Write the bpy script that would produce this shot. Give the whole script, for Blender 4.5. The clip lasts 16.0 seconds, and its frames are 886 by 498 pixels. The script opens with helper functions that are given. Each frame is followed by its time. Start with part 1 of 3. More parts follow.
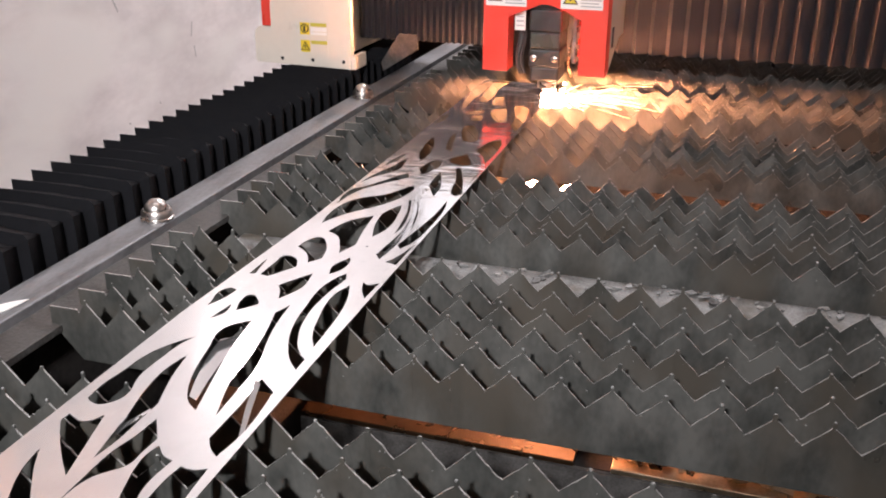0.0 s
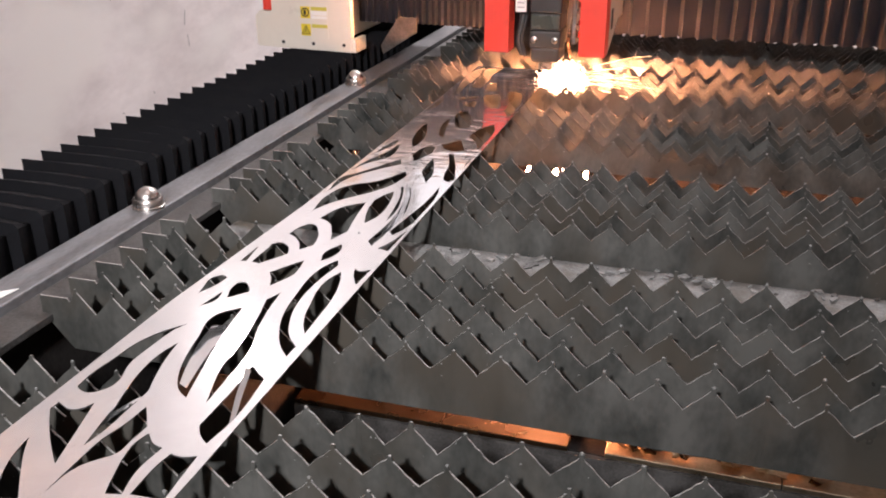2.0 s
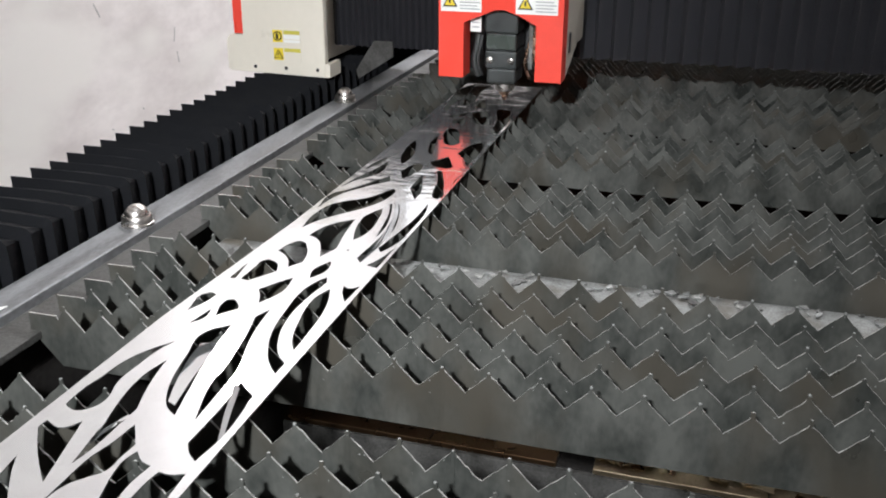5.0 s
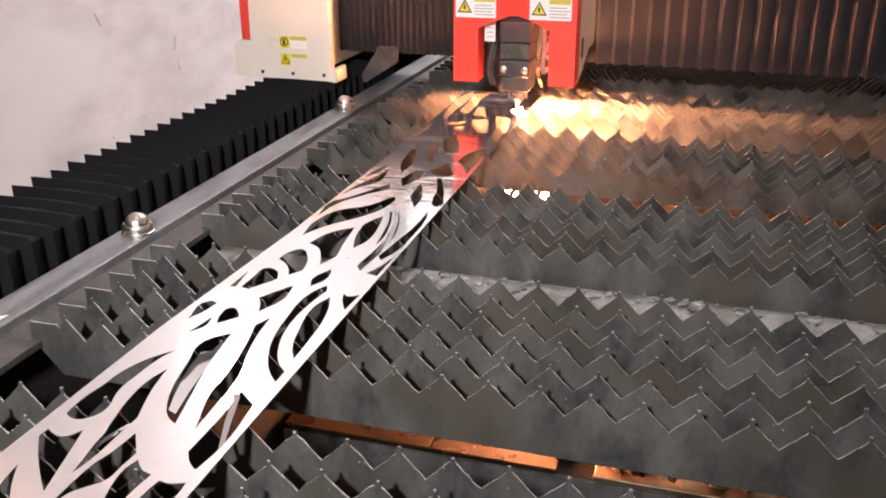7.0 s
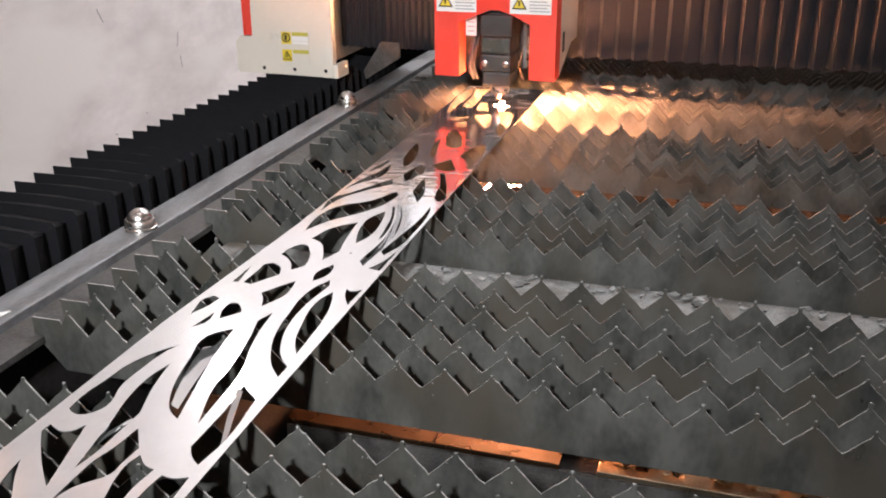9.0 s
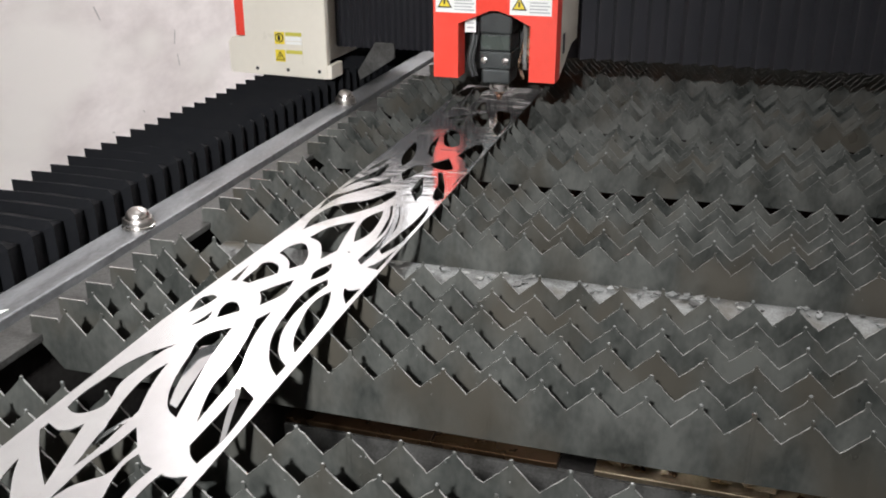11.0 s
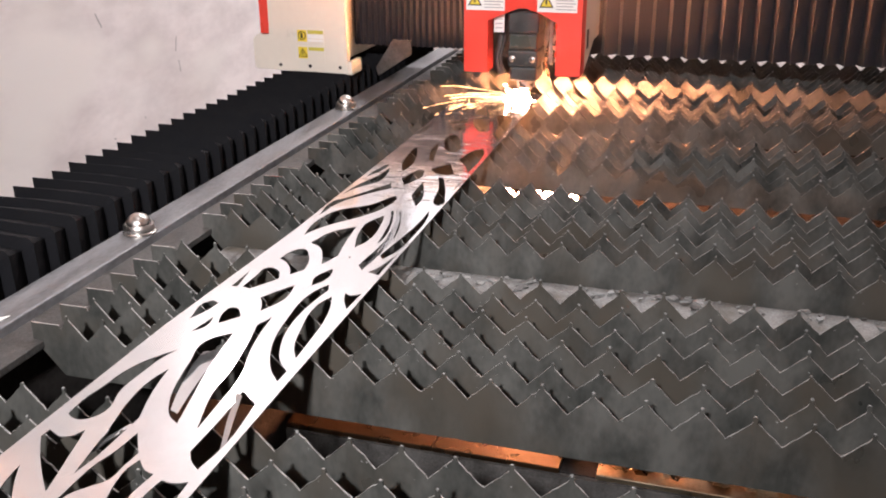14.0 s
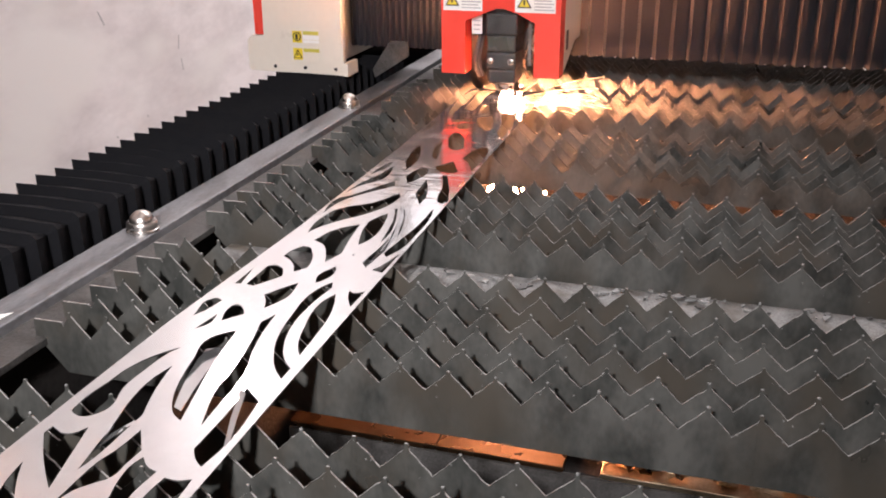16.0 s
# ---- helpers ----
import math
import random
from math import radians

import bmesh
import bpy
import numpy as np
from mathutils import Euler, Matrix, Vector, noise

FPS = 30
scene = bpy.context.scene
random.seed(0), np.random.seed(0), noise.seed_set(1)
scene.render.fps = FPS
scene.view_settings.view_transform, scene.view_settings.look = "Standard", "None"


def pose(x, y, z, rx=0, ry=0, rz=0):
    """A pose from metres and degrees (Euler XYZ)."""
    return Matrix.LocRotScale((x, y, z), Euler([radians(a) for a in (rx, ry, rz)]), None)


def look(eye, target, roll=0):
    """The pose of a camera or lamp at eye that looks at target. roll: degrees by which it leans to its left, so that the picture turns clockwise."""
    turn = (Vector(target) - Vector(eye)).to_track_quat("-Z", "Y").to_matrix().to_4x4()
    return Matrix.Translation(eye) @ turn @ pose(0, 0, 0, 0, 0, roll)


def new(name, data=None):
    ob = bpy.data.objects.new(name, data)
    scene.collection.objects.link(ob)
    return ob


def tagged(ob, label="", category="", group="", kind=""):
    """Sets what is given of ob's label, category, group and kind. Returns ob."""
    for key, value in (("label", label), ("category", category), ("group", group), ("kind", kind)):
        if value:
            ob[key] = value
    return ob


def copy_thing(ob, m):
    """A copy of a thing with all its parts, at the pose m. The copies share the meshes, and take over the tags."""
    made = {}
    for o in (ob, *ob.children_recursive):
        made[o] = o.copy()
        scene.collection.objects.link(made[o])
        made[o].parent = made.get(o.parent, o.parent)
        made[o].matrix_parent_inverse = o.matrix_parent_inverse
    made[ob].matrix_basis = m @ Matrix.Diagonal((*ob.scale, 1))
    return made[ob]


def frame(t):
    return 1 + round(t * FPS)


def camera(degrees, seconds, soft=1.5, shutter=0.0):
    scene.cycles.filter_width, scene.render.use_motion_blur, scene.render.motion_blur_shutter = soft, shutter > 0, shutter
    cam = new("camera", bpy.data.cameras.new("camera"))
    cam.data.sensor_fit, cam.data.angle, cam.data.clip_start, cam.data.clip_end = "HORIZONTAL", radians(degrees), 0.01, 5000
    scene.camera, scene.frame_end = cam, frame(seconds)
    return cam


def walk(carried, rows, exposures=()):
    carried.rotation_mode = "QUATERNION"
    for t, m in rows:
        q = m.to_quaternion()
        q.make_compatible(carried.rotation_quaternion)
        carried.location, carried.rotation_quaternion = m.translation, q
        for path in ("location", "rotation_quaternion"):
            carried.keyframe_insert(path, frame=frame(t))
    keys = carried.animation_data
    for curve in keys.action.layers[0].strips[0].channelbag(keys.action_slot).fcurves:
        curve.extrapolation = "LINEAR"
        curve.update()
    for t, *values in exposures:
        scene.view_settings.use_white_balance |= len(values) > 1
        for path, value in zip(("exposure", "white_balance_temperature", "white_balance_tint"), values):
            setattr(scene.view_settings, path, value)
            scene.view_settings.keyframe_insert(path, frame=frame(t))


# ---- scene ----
cam = camera(51.1, 16.0, soft=1.95)
PATH = [
    (0, (0.332, -1.025, 0.467), (-0.232, 0.729, -0.309), 0.2),
    (0.5, (0.334, -1.026, 0.465), (-0.228, 0.731, -0.308), 0.1),
    (1, (0.333, -1.026, 0.464), (-0.228, 0.727, -0.318), 0.1),
    (1.5, (0.334, -1.022, 0.462), (-0.224, 0.727, -0.331), 0.1),
    (2, (0.338, -1.02, 0.462), (-0.219, 0.727, -0.337), -0.2),
    (2.5, (0.34, -1.021, 0.463), (-0.21, 0.729, -0.333), -0.3),
    (3, (0.337, -1.024, 0.464), (-0.203, 0.732, -0.327), 0.0),
    (3.5, (0.34, -1.024, 0.465), (-0.2, 0.735, -0.319), 0.0),
    (4, (0.34, -1.023, 0.464), (-0.197, 0.738, -0.317), 0.1),
    (6.5, (0.343, -1.027, 0.471), (-0.201, 0.744, -0.282), -0.2),
    (7, (0.343, -1.026, 0.469), (-0.2, 0.745, -0.287), -0.2),
    (7.5, (0.344, -1.026, 0.469), (-0.2, 0.743, -0.289), -0.4),
    (8, (0.343, -1.026, 0.468), (-0.202, 0.742, -0.29), -0.4),
    (8.5, (0.343, -1.026, 0.468), (-0.206, 0.741, -0.29), -0.5),
    (9, (0.343, -1.024, 0.466), (-0.206, 0.742, -0.297), -0.4),
    (11.5, (0.341, -1.025, 0.467), (-0.2, 0.742, -0.299), -0.2),
    (12, (0.341, -1.023, 0.467), (-0.199, 0.744, -0.299), -0.3),
    (12.5, (0.341, -1.023, 0.466), (-0.196, 0.744, -0.3), -0.2),
    (13, (0.341, -1.025, 0.467), (-0.2, 0.742, -0.298), -0.3),
    (13.5, (0.343, -1.025, 0.467), (-0.205, 0.742, -0.292), -0.5),
    (14, (0.343, -1.025, 0.467), (-0.204, 0.745, -0.289), -0.5),
    (14.5, (0.342, -1.024, 0.466), (-0.2, 0.747, -0.287), -0.3),
    (15, (0.343, -1.022, 0.462), (-0.197, 0.749, -0.296), -0.3),
    (15.5, (0.339, -1.022, 0.462), (-0.205, 0.746, -0.298), -0.3),
    (16, (0.339, -1.023, 0.463), (-0.211, 0.745, -0.293), -0.4),
]
EXPOSE = [(0.0, -0.26, 6630, 19), (0.6, -0.22, 6600, 18), (2.5, -0.32, 6680, 20), (3.2, 0.04, 6380, 10), (5.0, 0.05, 6380, 10), (6.0, -0.1, 6950, 23), (6.7, -0.1, 6930, 23),
          (7.4, -0.17, 6680, 18), (8.0, -0.2, 6700, 19), (8.6, -0.31, 6550, 16), (9.2, -0.2, 6480, 13), (10.5, 0.06, 6530, 11), (13.2, 0.06, 6530, 11), (13.8, -0.08, 6750, 20),
          (14.5, -0.15, 6620, 18), (16.0, -0.2, 6720, 20)]
walk(cam, [(t, look(eye, target, roll)) for t, eye, target, roll in PATH], EXPOSE)


# ---- light ----
world = bpy.data.worlds.new("workshop_sky")
scene.world = world
world.use_nodes = True
world.node_tree.nodes["Background"].inputs["Color"].default_value = (0.75, 0.85, 1.0, 1)
world.node_tree.nodes["Background"].inputs["Strength"].default_value = 0.3


def area_lamp(name, eye, target, sx, sy, watts, colour, beam=180):
    data = bpy.data.lights.new(name, "AREA")
    data.shape, data.size, data.size_y, data.energy, data.color = "RECTANGLE", sx, sy, watts, colour
    data.spread = radians(beam)
    ob = new(name, data)
    ob.matrix_world = look(eye, target)
    return tagged(ob, "bright lamp of the workshop", "lamp", kind="structure")


area_lamp("flood_lamp", (0.15, -1.9, 1.17), (-0.19, 0.0, 0.0), 0.13, 0.09, 13.8, (0.98, 1.0, 1.0), 66)
area_lamp("ceiling_lamp", (0.0, 3.2, 3.3), (0.0, 3.2, 0), 2.4, 0.8, 165, (1.0, 0.995, 1.0))
# unseen second lamp, added as fill for the darkest parts
area_lamp("ceiling_lamp", (0.0, -0.4, 3.3), (0.0, -0.4, 0), 1.6, 0.5, 12, (1.0, 0.995, 1.0))


# bare bulb near the wall, seen as the glint in the polished strip
bulb = bpy.data.lights.new("wall_bulb", "POINT")
bulb.energy, bulb.shadow_soft_size, bulb.color = 4.0, 0.045, (1.0, 0.97, 0.93)
tagged(new("wall_bulb", bulb), "bare bright bulb before the white wall", "lamp", kind="structure").matrix_basis = pose(-1.78, 2.43, 1.80)


# ---- materials ----
def mat(name, base, rough=0.5, metal=0.0, var=0.25, scale=20.0, bump=0.0, bump_scale=200.0, rough_var=0.15, tint=None, emit=0.0,
        stretch=(1, 1, 1), spec=0.5, rand=0.0, stain=None, detail=6, fine=0.4):
    m = bpy.data.materials.new(name)
    m.use_nodes = True
    nt = m.node_tree
    b = nt.nodes["Principled BSDF"]
    b.inputs["Metallic"].default_value = metal
    b.inputs["Specular IOR Level"].default_value = spec
    co = nt.nodes.new("ShaderNodeTexCoord")
    mp = nt.nodes.new("ShaderNodeMapping")
    mp.inputs["Scale"].default_value = stretch
    nt.links.new(co.outputs["Object"], mp.inputs["Vector"])
    if rand:
        # shift the pattern from piece to piece
        own = nt.nodes.new("ShaderNodeObjectInfo")
        far = nt.nodes.new("ShaderNodeMath")
        far.operation = "MULTIPLY"
        far.inputs[1].default_value = 37.0
        nt.links.new(own.outputs["Random"], far.inputs[0])
        nt.links.new(far.outputs[0], mp.inputs["Location"])
    n1 = nt.nodes.new("ShaderNodeTexNoise")
    n1.inputs["Scale"].default_value, n1.inputs["Detail"].default_value = scale, detail
    n2 = nt.nodes.new("ShaderNodeTexNoise")
    n2.inputs["Scale"].default_value, n2.inputs["Detail"].default_value = scale * 9, 4
    for n in (n1, n2):
        nt.links.new(mp.outputs["Vector"], n.inputs["Vector"])
    mixn = nt.nodes.new("ShaderNodeMath")
    mixn.operation = "MULTIPLY_ADD"
    mixn.inputs[1].default_value = fine
    nt.links.new(n2.outputs["Fac"], mixn.inputs[0])
    half = nt.nodes.new("ShaderNodeMath")
    half.operation = "MULTIPLY"
    half.inputs[1].default_value = 1 - fine
    nt.links.new(n1.outputs["Fac"], half.inputs[0])
    nt.links.new(half.outputs[0], mixn.inputs[2])
    ramp = nt.nodes.new("ShaderNodeValToRGB")
    dark = tint or tuple(c * (1 - var) for c in base)
    ramp.color_ramp.elements[0].position, ramp.color_ramp.elements[1].position = 0.36, 0.62
    ramp.color_ramp.elements[0].color = (*dark, 1)
    ramp.color_ramp.elements[1].color = (*base, 1)
    nt.links.new(mixn.outputs[0], ramp.inputs["Fac"])
    out = ramp.outputs["Color"]
    if stain:
        n3 = nt.nodes.new("ShaderNodeTexNoise")
        n3.inputs["Scale"].default_value, n3.inputs["Detail"].default_value = scale * 0.45, 3
        nt.links.new(mp.outputs["Vector"], n3.inputs["Vector"])
        edge = nt.nodes.new("ShaderNodeMapRange")
        edge.inputs["From Min"].default_value, edge.inputs["From Max"].default_value = 0.5, 0.66
        nt.links.new(n3.outputs["Fac"], edge.inputs["Value"])
        mixc = nt.nodes.new("ShaderNodeMix")
        mixc.data_type = "RGBA"
        nt.links.new(edge.outputs["Result"], mixc.inputs["Factor"])
        nt.links.new(out, mixc.inputs["A"])
        mixc.inputs["B"].default_value = (*stain, 1)
        out = mixc.outputs["Result"]
    if rand:
        info = nt.nodes.new("ShaderNodeObjectInfo")
        hsv = nt.nodes.new("ShaderNodeHueSaturation")
        mr = nt.nodes.new("ShaderNodeMapRange")
        mr.inputs["To Min"].default_value, mr.inputs["To Max"].default_value = 1 - rand, 1 + rand
        nt.links.new(info.outputs["Random"], mr.inputs["Value"])
        nt.links.new(mr.outputs["Result"], hsv.inputs["Value"])
        nt.links.new(out, hsv.inputs["Color"])
        out = hsv.outputs["Color"]
    nt.links.new(out, b.inputs["Base Color"])
    rr = nt.nodes.new("ShaderNodeMapRange")
    rr.inputs["From Min"].default_value, rr.inputs["From Max"].default_value = 0.3, 0.7
    rr.inputs["To Min"].default_value = max(0.02, rough - rough_var)
    rr.inputs["To Max"].default_value = min(1.0, rough + rough_var)
    nt.links.new(n1.outputs["Fac"], rr.inputs["Value"])
    nt.links.new(rr.outputs["Result"], b.inputs["Roughness"])
    if bump:
        nb = nt.nodes.new("ShaderNodeTexNoise")
        nb.inputs["Scale"].default_value, nb.inputs["Detail"].default_value = bump_scale, 5
        nt.links.new(mp.outputs["Vector"], nb.inputs["Vector"])
        bp = nt.nodes.new("ShaderNodeBump")
        bp.inputs["Strength"].default_value, bp.inputs["Distance"].default_value = bump, 0.002
        nt.links.new(nb.outputs["Fac"], bp.inputs["Height"])
        nt.links.new(bp.outputs["Normal"], b.inputs["Normal"])
    if emit:
        b.inputs["Emission Color"].default_value = (*base, 1)
        b.inputs["Emission Strength"].default_value = emit
    return m


SLAT = mat("scorched_slat_steel", (0.09, 0.092, 0.085), 0.43, 0.3, scale=15, rough_var=0.18, tint=(0.036, 0.039, 0.0365), bump=0.25, bump_scale=60, rand=0.07, stretch=(1.2, 1, 0.7), stain=(0.067, 0.061, 0.05), detail=3.5, fine=0.3)
# burnished top edges, with their highlight also put into the colour
SLATEDGE = mat("burnished_highlit_slat_edge", (0.38, 0.377, 0.36), 0.5, 0.2, scale=70, tint=(0.08, 0.08, 0.076), bump=0.4, bump_scale=500)
# darker copy of the edge steel: the gantry's shade put into the colour
SHADEDEDGE = mat("shaded_slat_edge", (0.16, 0.158, 0.15), 0.7, 0.1, spec=0.2, scale=120, tint=(0.055, 0.055, 0.052), bump=0.4, bump_scale=500)
# tab tops: the lamp's glint put in as a brighter steel colour
TABEDGE = mat("glint_tab_edge", (0.85, 0.84, 0.82), 0.24, 0.85, scale=60, tint=(0.6, 0.59, 0.57))
SLAG = mat("slag_grey", (0.27, 0.275, 0.27), 0.5, 0.4, scale=60, bump=0.6, bump_scale=400)
RAIL = mat("worn_rail_steel", (0.27, 0.275, 0.285), 0.5, 0.5, scale=14, tint=(0.15, 0.15, 0.155), stretch=(3, 0.6, 1), bump=0.12, bump_scale=300)
CHROME = mat("bright_nut_steel", (0.66, 0.63, 0.6), 0.3, 1.0, scale=80, rough_var=0.08)
GREYSTEEL = mat("dusty_grey_steel", (0.25, 0.255, 0.25), 0.65, 0.1, stain=(0.085, 0.075, 0.06), scale=34, tint=(0.08, 0.08, 0.076), bump=0.3)
LEDGE = mat("oily_ledge_steel", (0.085, 0.083, 0.08), 0.5, 0.2, scale=30, tint=(0.028, 0.027, 0.025), bump=0.3)
RUST = mat("rusty_plate_steel", (0.2, 0.12, 0.068), 0.28, 0.97, scale=14, tint=(0.155, 0.09, 0.048), rough_var=0.04, bump=0.1, bump_scale=60)
SCRAPSTEEL = mat("bare_scrap_steel", (0.68, 0.56, 0.4), 0.33, 0.97, scale=30, tint=(0.45, 0.35, 0.23), rough_var=0.06)
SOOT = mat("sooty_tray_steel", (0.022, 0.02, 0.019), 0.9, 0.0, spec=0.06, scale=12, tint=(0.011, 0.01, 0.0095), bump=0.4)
DARKSTEEL = mat("dark_frame_steel", (0.05, 0.05, 0.052), 0.6, 0.2, scale=10)
MIRROR = mat("polished_stainless", (0.755, 0.765, 0.775), 0.115, 0.93, var=0.06, scale=6, rough_var=0.04, bump=0.6, bump_scale=9)


def spattered_film(m):
    """Crumpled, spatter-dulled streaks across the end of the strip that lies under the cutting head."""
    nt = m.node_tree
    b = nt.nodes["Principled BSDF"]
    co = nt.nodes.new("ShaderNodeTexCoord")
    mp = nt.nodes.new("ShaderNodeMapping")
    mp.inputs["Scale"].default_value, mp.inputs["Rotation"].default_value = (12, 34, 1), (0, 0, radians(20))
    nt.links.new(co.outputs["Object"], mp.inputs["Vector"])
    n = nt.nodes.new("ShaderNodeTexNoise")
    n.inputs["Scale"].default_value, n.inputs["Detail"].default_value, n.inputs["Distortion"].default_value = 1.0, 4, 1.2
    nt.links.new(mp.outputs["Vector"], n.inputs["Vector"])
    xyz = nt.nodes.new("ShaderNodeSeparateXYZ")
    nt.links.new(co.outputs["Object"], xyz.inputs["Vector"])
    mr = nt.nodes.new("ShaderNodeMapRange")
    mr.interpolation_type = "SMOOTHSTEP"
    mr.inputs["From Min"].default_value, mr.inputs["From Max"].default_value = 0.12, 0.36
    mr.inputs["To Max"].default_value = 0.75
    nt.links.new(xyz.outputs["Y"], mr.inputs["Value"])
    bp = nt.nodes.new("ShaderNodeBump")
    bp.inputs["Distance"].default_value = 0.0025
    # in patches
    pn = nt.nodes.new("ShaderNodeTexNoise")
    pn.inputs["Scale"].default_value, pn.inputs["Detail"].default_value = 11, 3
    nt.links.new(co.outputs["Object"], pn.inputs["Vector"])
    pr = nt.nodes.new("ShaderNodeMapRange")
    pr.inputs["From Min"].default_value, pr.inputs["From Max"].default_value = 0.42, 0.56
    pr.inputs["To Min"].default_value = 0.04
    nt.links.new(pn.outputs["Fac"], pr.inputs["Value"])
    ml = nt.nodes.new("ShaderNodeMath")
    ml.operation = "MULTIPLY"
    nt.links.new(mr.outputs["Result"], ml.inputs[0])
    nt.links.new(pr.outputs["Result"], ml.inputs[1])
    nt.links.new(ml.outputs[0], bp.inputs["Strength"])
    nt.links.new(n.outputs["Fac"], bp.inputs["Height"])
    first = b.inputs["Normal"].links[0].from_socket
    nt.links.new(first, bp.inputs["Normal"])
    nt.links.new(bp.outputs["Normal"], b.inputs["Normal"])


spattered_film(MIRROR)
BELLOWS = mat("black_bellows_cloth", (0.0058, 0.0063, 0.008), 0.75, 0.0, spec=0.14, var=0.35, scale=30, bump=0.25, bump_scale=700)
PLEAT = mat("bellows_pleat_cloth", (0.036, 0.036, 0.042), 0.4, 0.0, spec=0.8, var=0.15, scale=25, rough_var=0.04, bump=0.04, bump_scale=300)
CREAM = mat("cream_powder_paint", (0.73, 0.685, 0.6), 0.42, 0.0, var=0.05, scale=7, bump=0.05, bump_scale=900)
RED = mat("red_powder_paint", (0.86, 0.07, 0.045), 0.38, 0.0, var=0.1, scale=6, bump=0.04, bump_scale=900)
HEADGREY = mat("dark_head_casting", (0.045, 0.05, 0.05), 0.42, 0.2, var=0.25, scale=30, bump=0.1)
WHITE = mat("white_label_film", (0.82, 0.82, 0.8), 0.4, 0.0, var=0.03)
YELLOW = mat("yellow_label_film", (0.8, 0.62, 0.05), 0.4, 0.0, var=0.05)
OLIVE = mat("olive_label_bar", (0.55, 0.5, 0.08), 0.45, 0.0, var=0.05)
INK = mat("black_ink", (0.015, 0.015, 0.015), 0.5, 0.0)
GREYINK = mat("grey_print", (0.45, 0.45, 0.47), 0.5, 0.0)
COPPER = mat("nozzle_copper", (0.75, 0.5, 0.36), 0.25, 1.0, scale=90)
PLASTER = mat("white_plaster", (0.86, 0.815, 0.805), 0.85, 0.0, scale=6.0, tint=(0.64, 0.595, 0.585), bump=0.04, bump_scale=12, stretch=(1, 0.4, 0.9), detail=4, fine=0.15, stain=(0.83, 0.805, 0.775))
SCUFF = mat("grey_scuff", (0.56, 0.54, 0.53), 0.9, 0.0, var=0.3, scale=60)
CONCRETE = mat("grey_concrete", (0.32, 0.31, 0.3), 0.8, 0.0, scale=3, bump=0.2)
CEILING = mat("white_ceiling_paint", (0.8, 0.8, 0.79), 0.8, 0.0, var=0.05, scale=2)


def glow(name, colour, strength):
    m = bpy.data.materials.new(name)
    m.use_nodes = True
    b = m.node_tree.nodes["Principled BSDF"]
    b.inputs["Base Color"].default_value = (0.1, 0.05, 0.02, 1)
    b.inputs["Emission Color"].default_value = (*colour, 1)
    b.inputs["Emission Strength"].default_value = strength
    return m


# glow of the added panel behind the machine
GLOWPANE = glow("added_pane_glow", (0.95, 0.97, 1.0), 1.5)
EMBER = glow("ember_glow", (1.0, 0.24, 0.06), 650)
FLAME = glow("molten_metal_glow", (1.0, 0.52, 0.34), 75)
SPARK = glow("spark_glow", (1.0, 0.55, 0.25), 14)
UNDER = glow("falling_spark_glow", (1.0, 0.4, 0.18), 6800)
# glow of the droplet cloud that imitates bloom around the cut
BLOOM = glow("burst_bloom_glow", (1.0, 0.5, 0.3), 16)


# ---- mesh helpers ----
def empty(name, m=None):
    ob = new(name)
    ob.empty_display_size = 0.02
    if m is not None:
        ob.matrix_basis = m
    return ob


def finish(bm, name, material, smooth=False):
    bmesh.ops.recalc_face_normals(bm, faces=bm.faces)
    me = bpy.data.meshes.new(name)
    bm.to_mesh(me)
    bm.free()
    me.materials.append(material)
    if smooth:
        for p in me.polygons:
            p.use_smooth = True
        me.set_sharp_from_angle(angle=radians(40))
    return me


def part(name, bm, material, parent=None, label="", smooth=False, m=None):
    ob = new(name, finish(bm, name, material, smooth))
    if parent is not None:
        ob.parent = parent
    if m is not None:
        ob.matrix_basis = m
    if label:
        tagged(ob, label)
    return ob


def box(bm, x0, x1, y0, y1, z0, z1, bevel=0.0, seg=2):
    c = ((x0 + x1) / 2, (y0 + y1) / 2, (z0 + z1) / 2)
    r = bmesh.ops.create_cube(bm, size=1, matrix=Matrix.Translation(c) @ Matrix.Diagonal((x1 - x0, y1 - y0, z1 - z0, 1)))
    if bevel:
        ed = {e for v in r["verts"] for e in v.link_edges}
        bmesh.ops.bevel(bm, geom=list(ed), offset=bevel, segments=seg, affect="EDGES", profile=0.5)
    return bm


def boxbm(*a, bevel=0.0):
    return box(bmesh.new(), *a, bevel=bevel)


def lathe(bm, profile, m=Matrix(), n=24):
    """A turned body: profile is pairs of radius and height."""
    rings = []
    for r, z in profile:
        rings.append([bm.verts.new(m @ Vector((r * math.cos(a), r * math.sin(a), z))) for a in (2 * math.pi * k / n for k in range(n))])
    for a, b in zip(rings, rings[1:]):
        for k in range(n):
            bm.faces.new((a[k], a[(k + 1) % n], b[(k + 1) % n], b[k]))
    bm.faces.new(rings[0][::-1])
    bm.faces.new(rings[-1])
    return bm


def prism(bm, pts, y0, y1):
    """A plate of outline pts (x, z) from y0 to y1."""
    a = [bm.verts.new((x, y0, z)) for x, z in pts]
    b = [bm.verts.new((x, y1, z)) for x, z in pts]
    n = len(pts)
    bm.faces.new(a)
    bm.faces.new(b[::-1])
    for k in range(n):
        bm.faces.new((a[k], b[k], b[(k + 1) % n], a[(k + 1) % n]))
    return bm


# ---- room ----
def slab(name, x0, x1, y0, y1, z0, z1, material, label, category):
    ob = new(name, finish(boxbm(x0, x1, y0, y1, z0, z1), name, material))
    return tagged(ob, label, category, kind="structure")


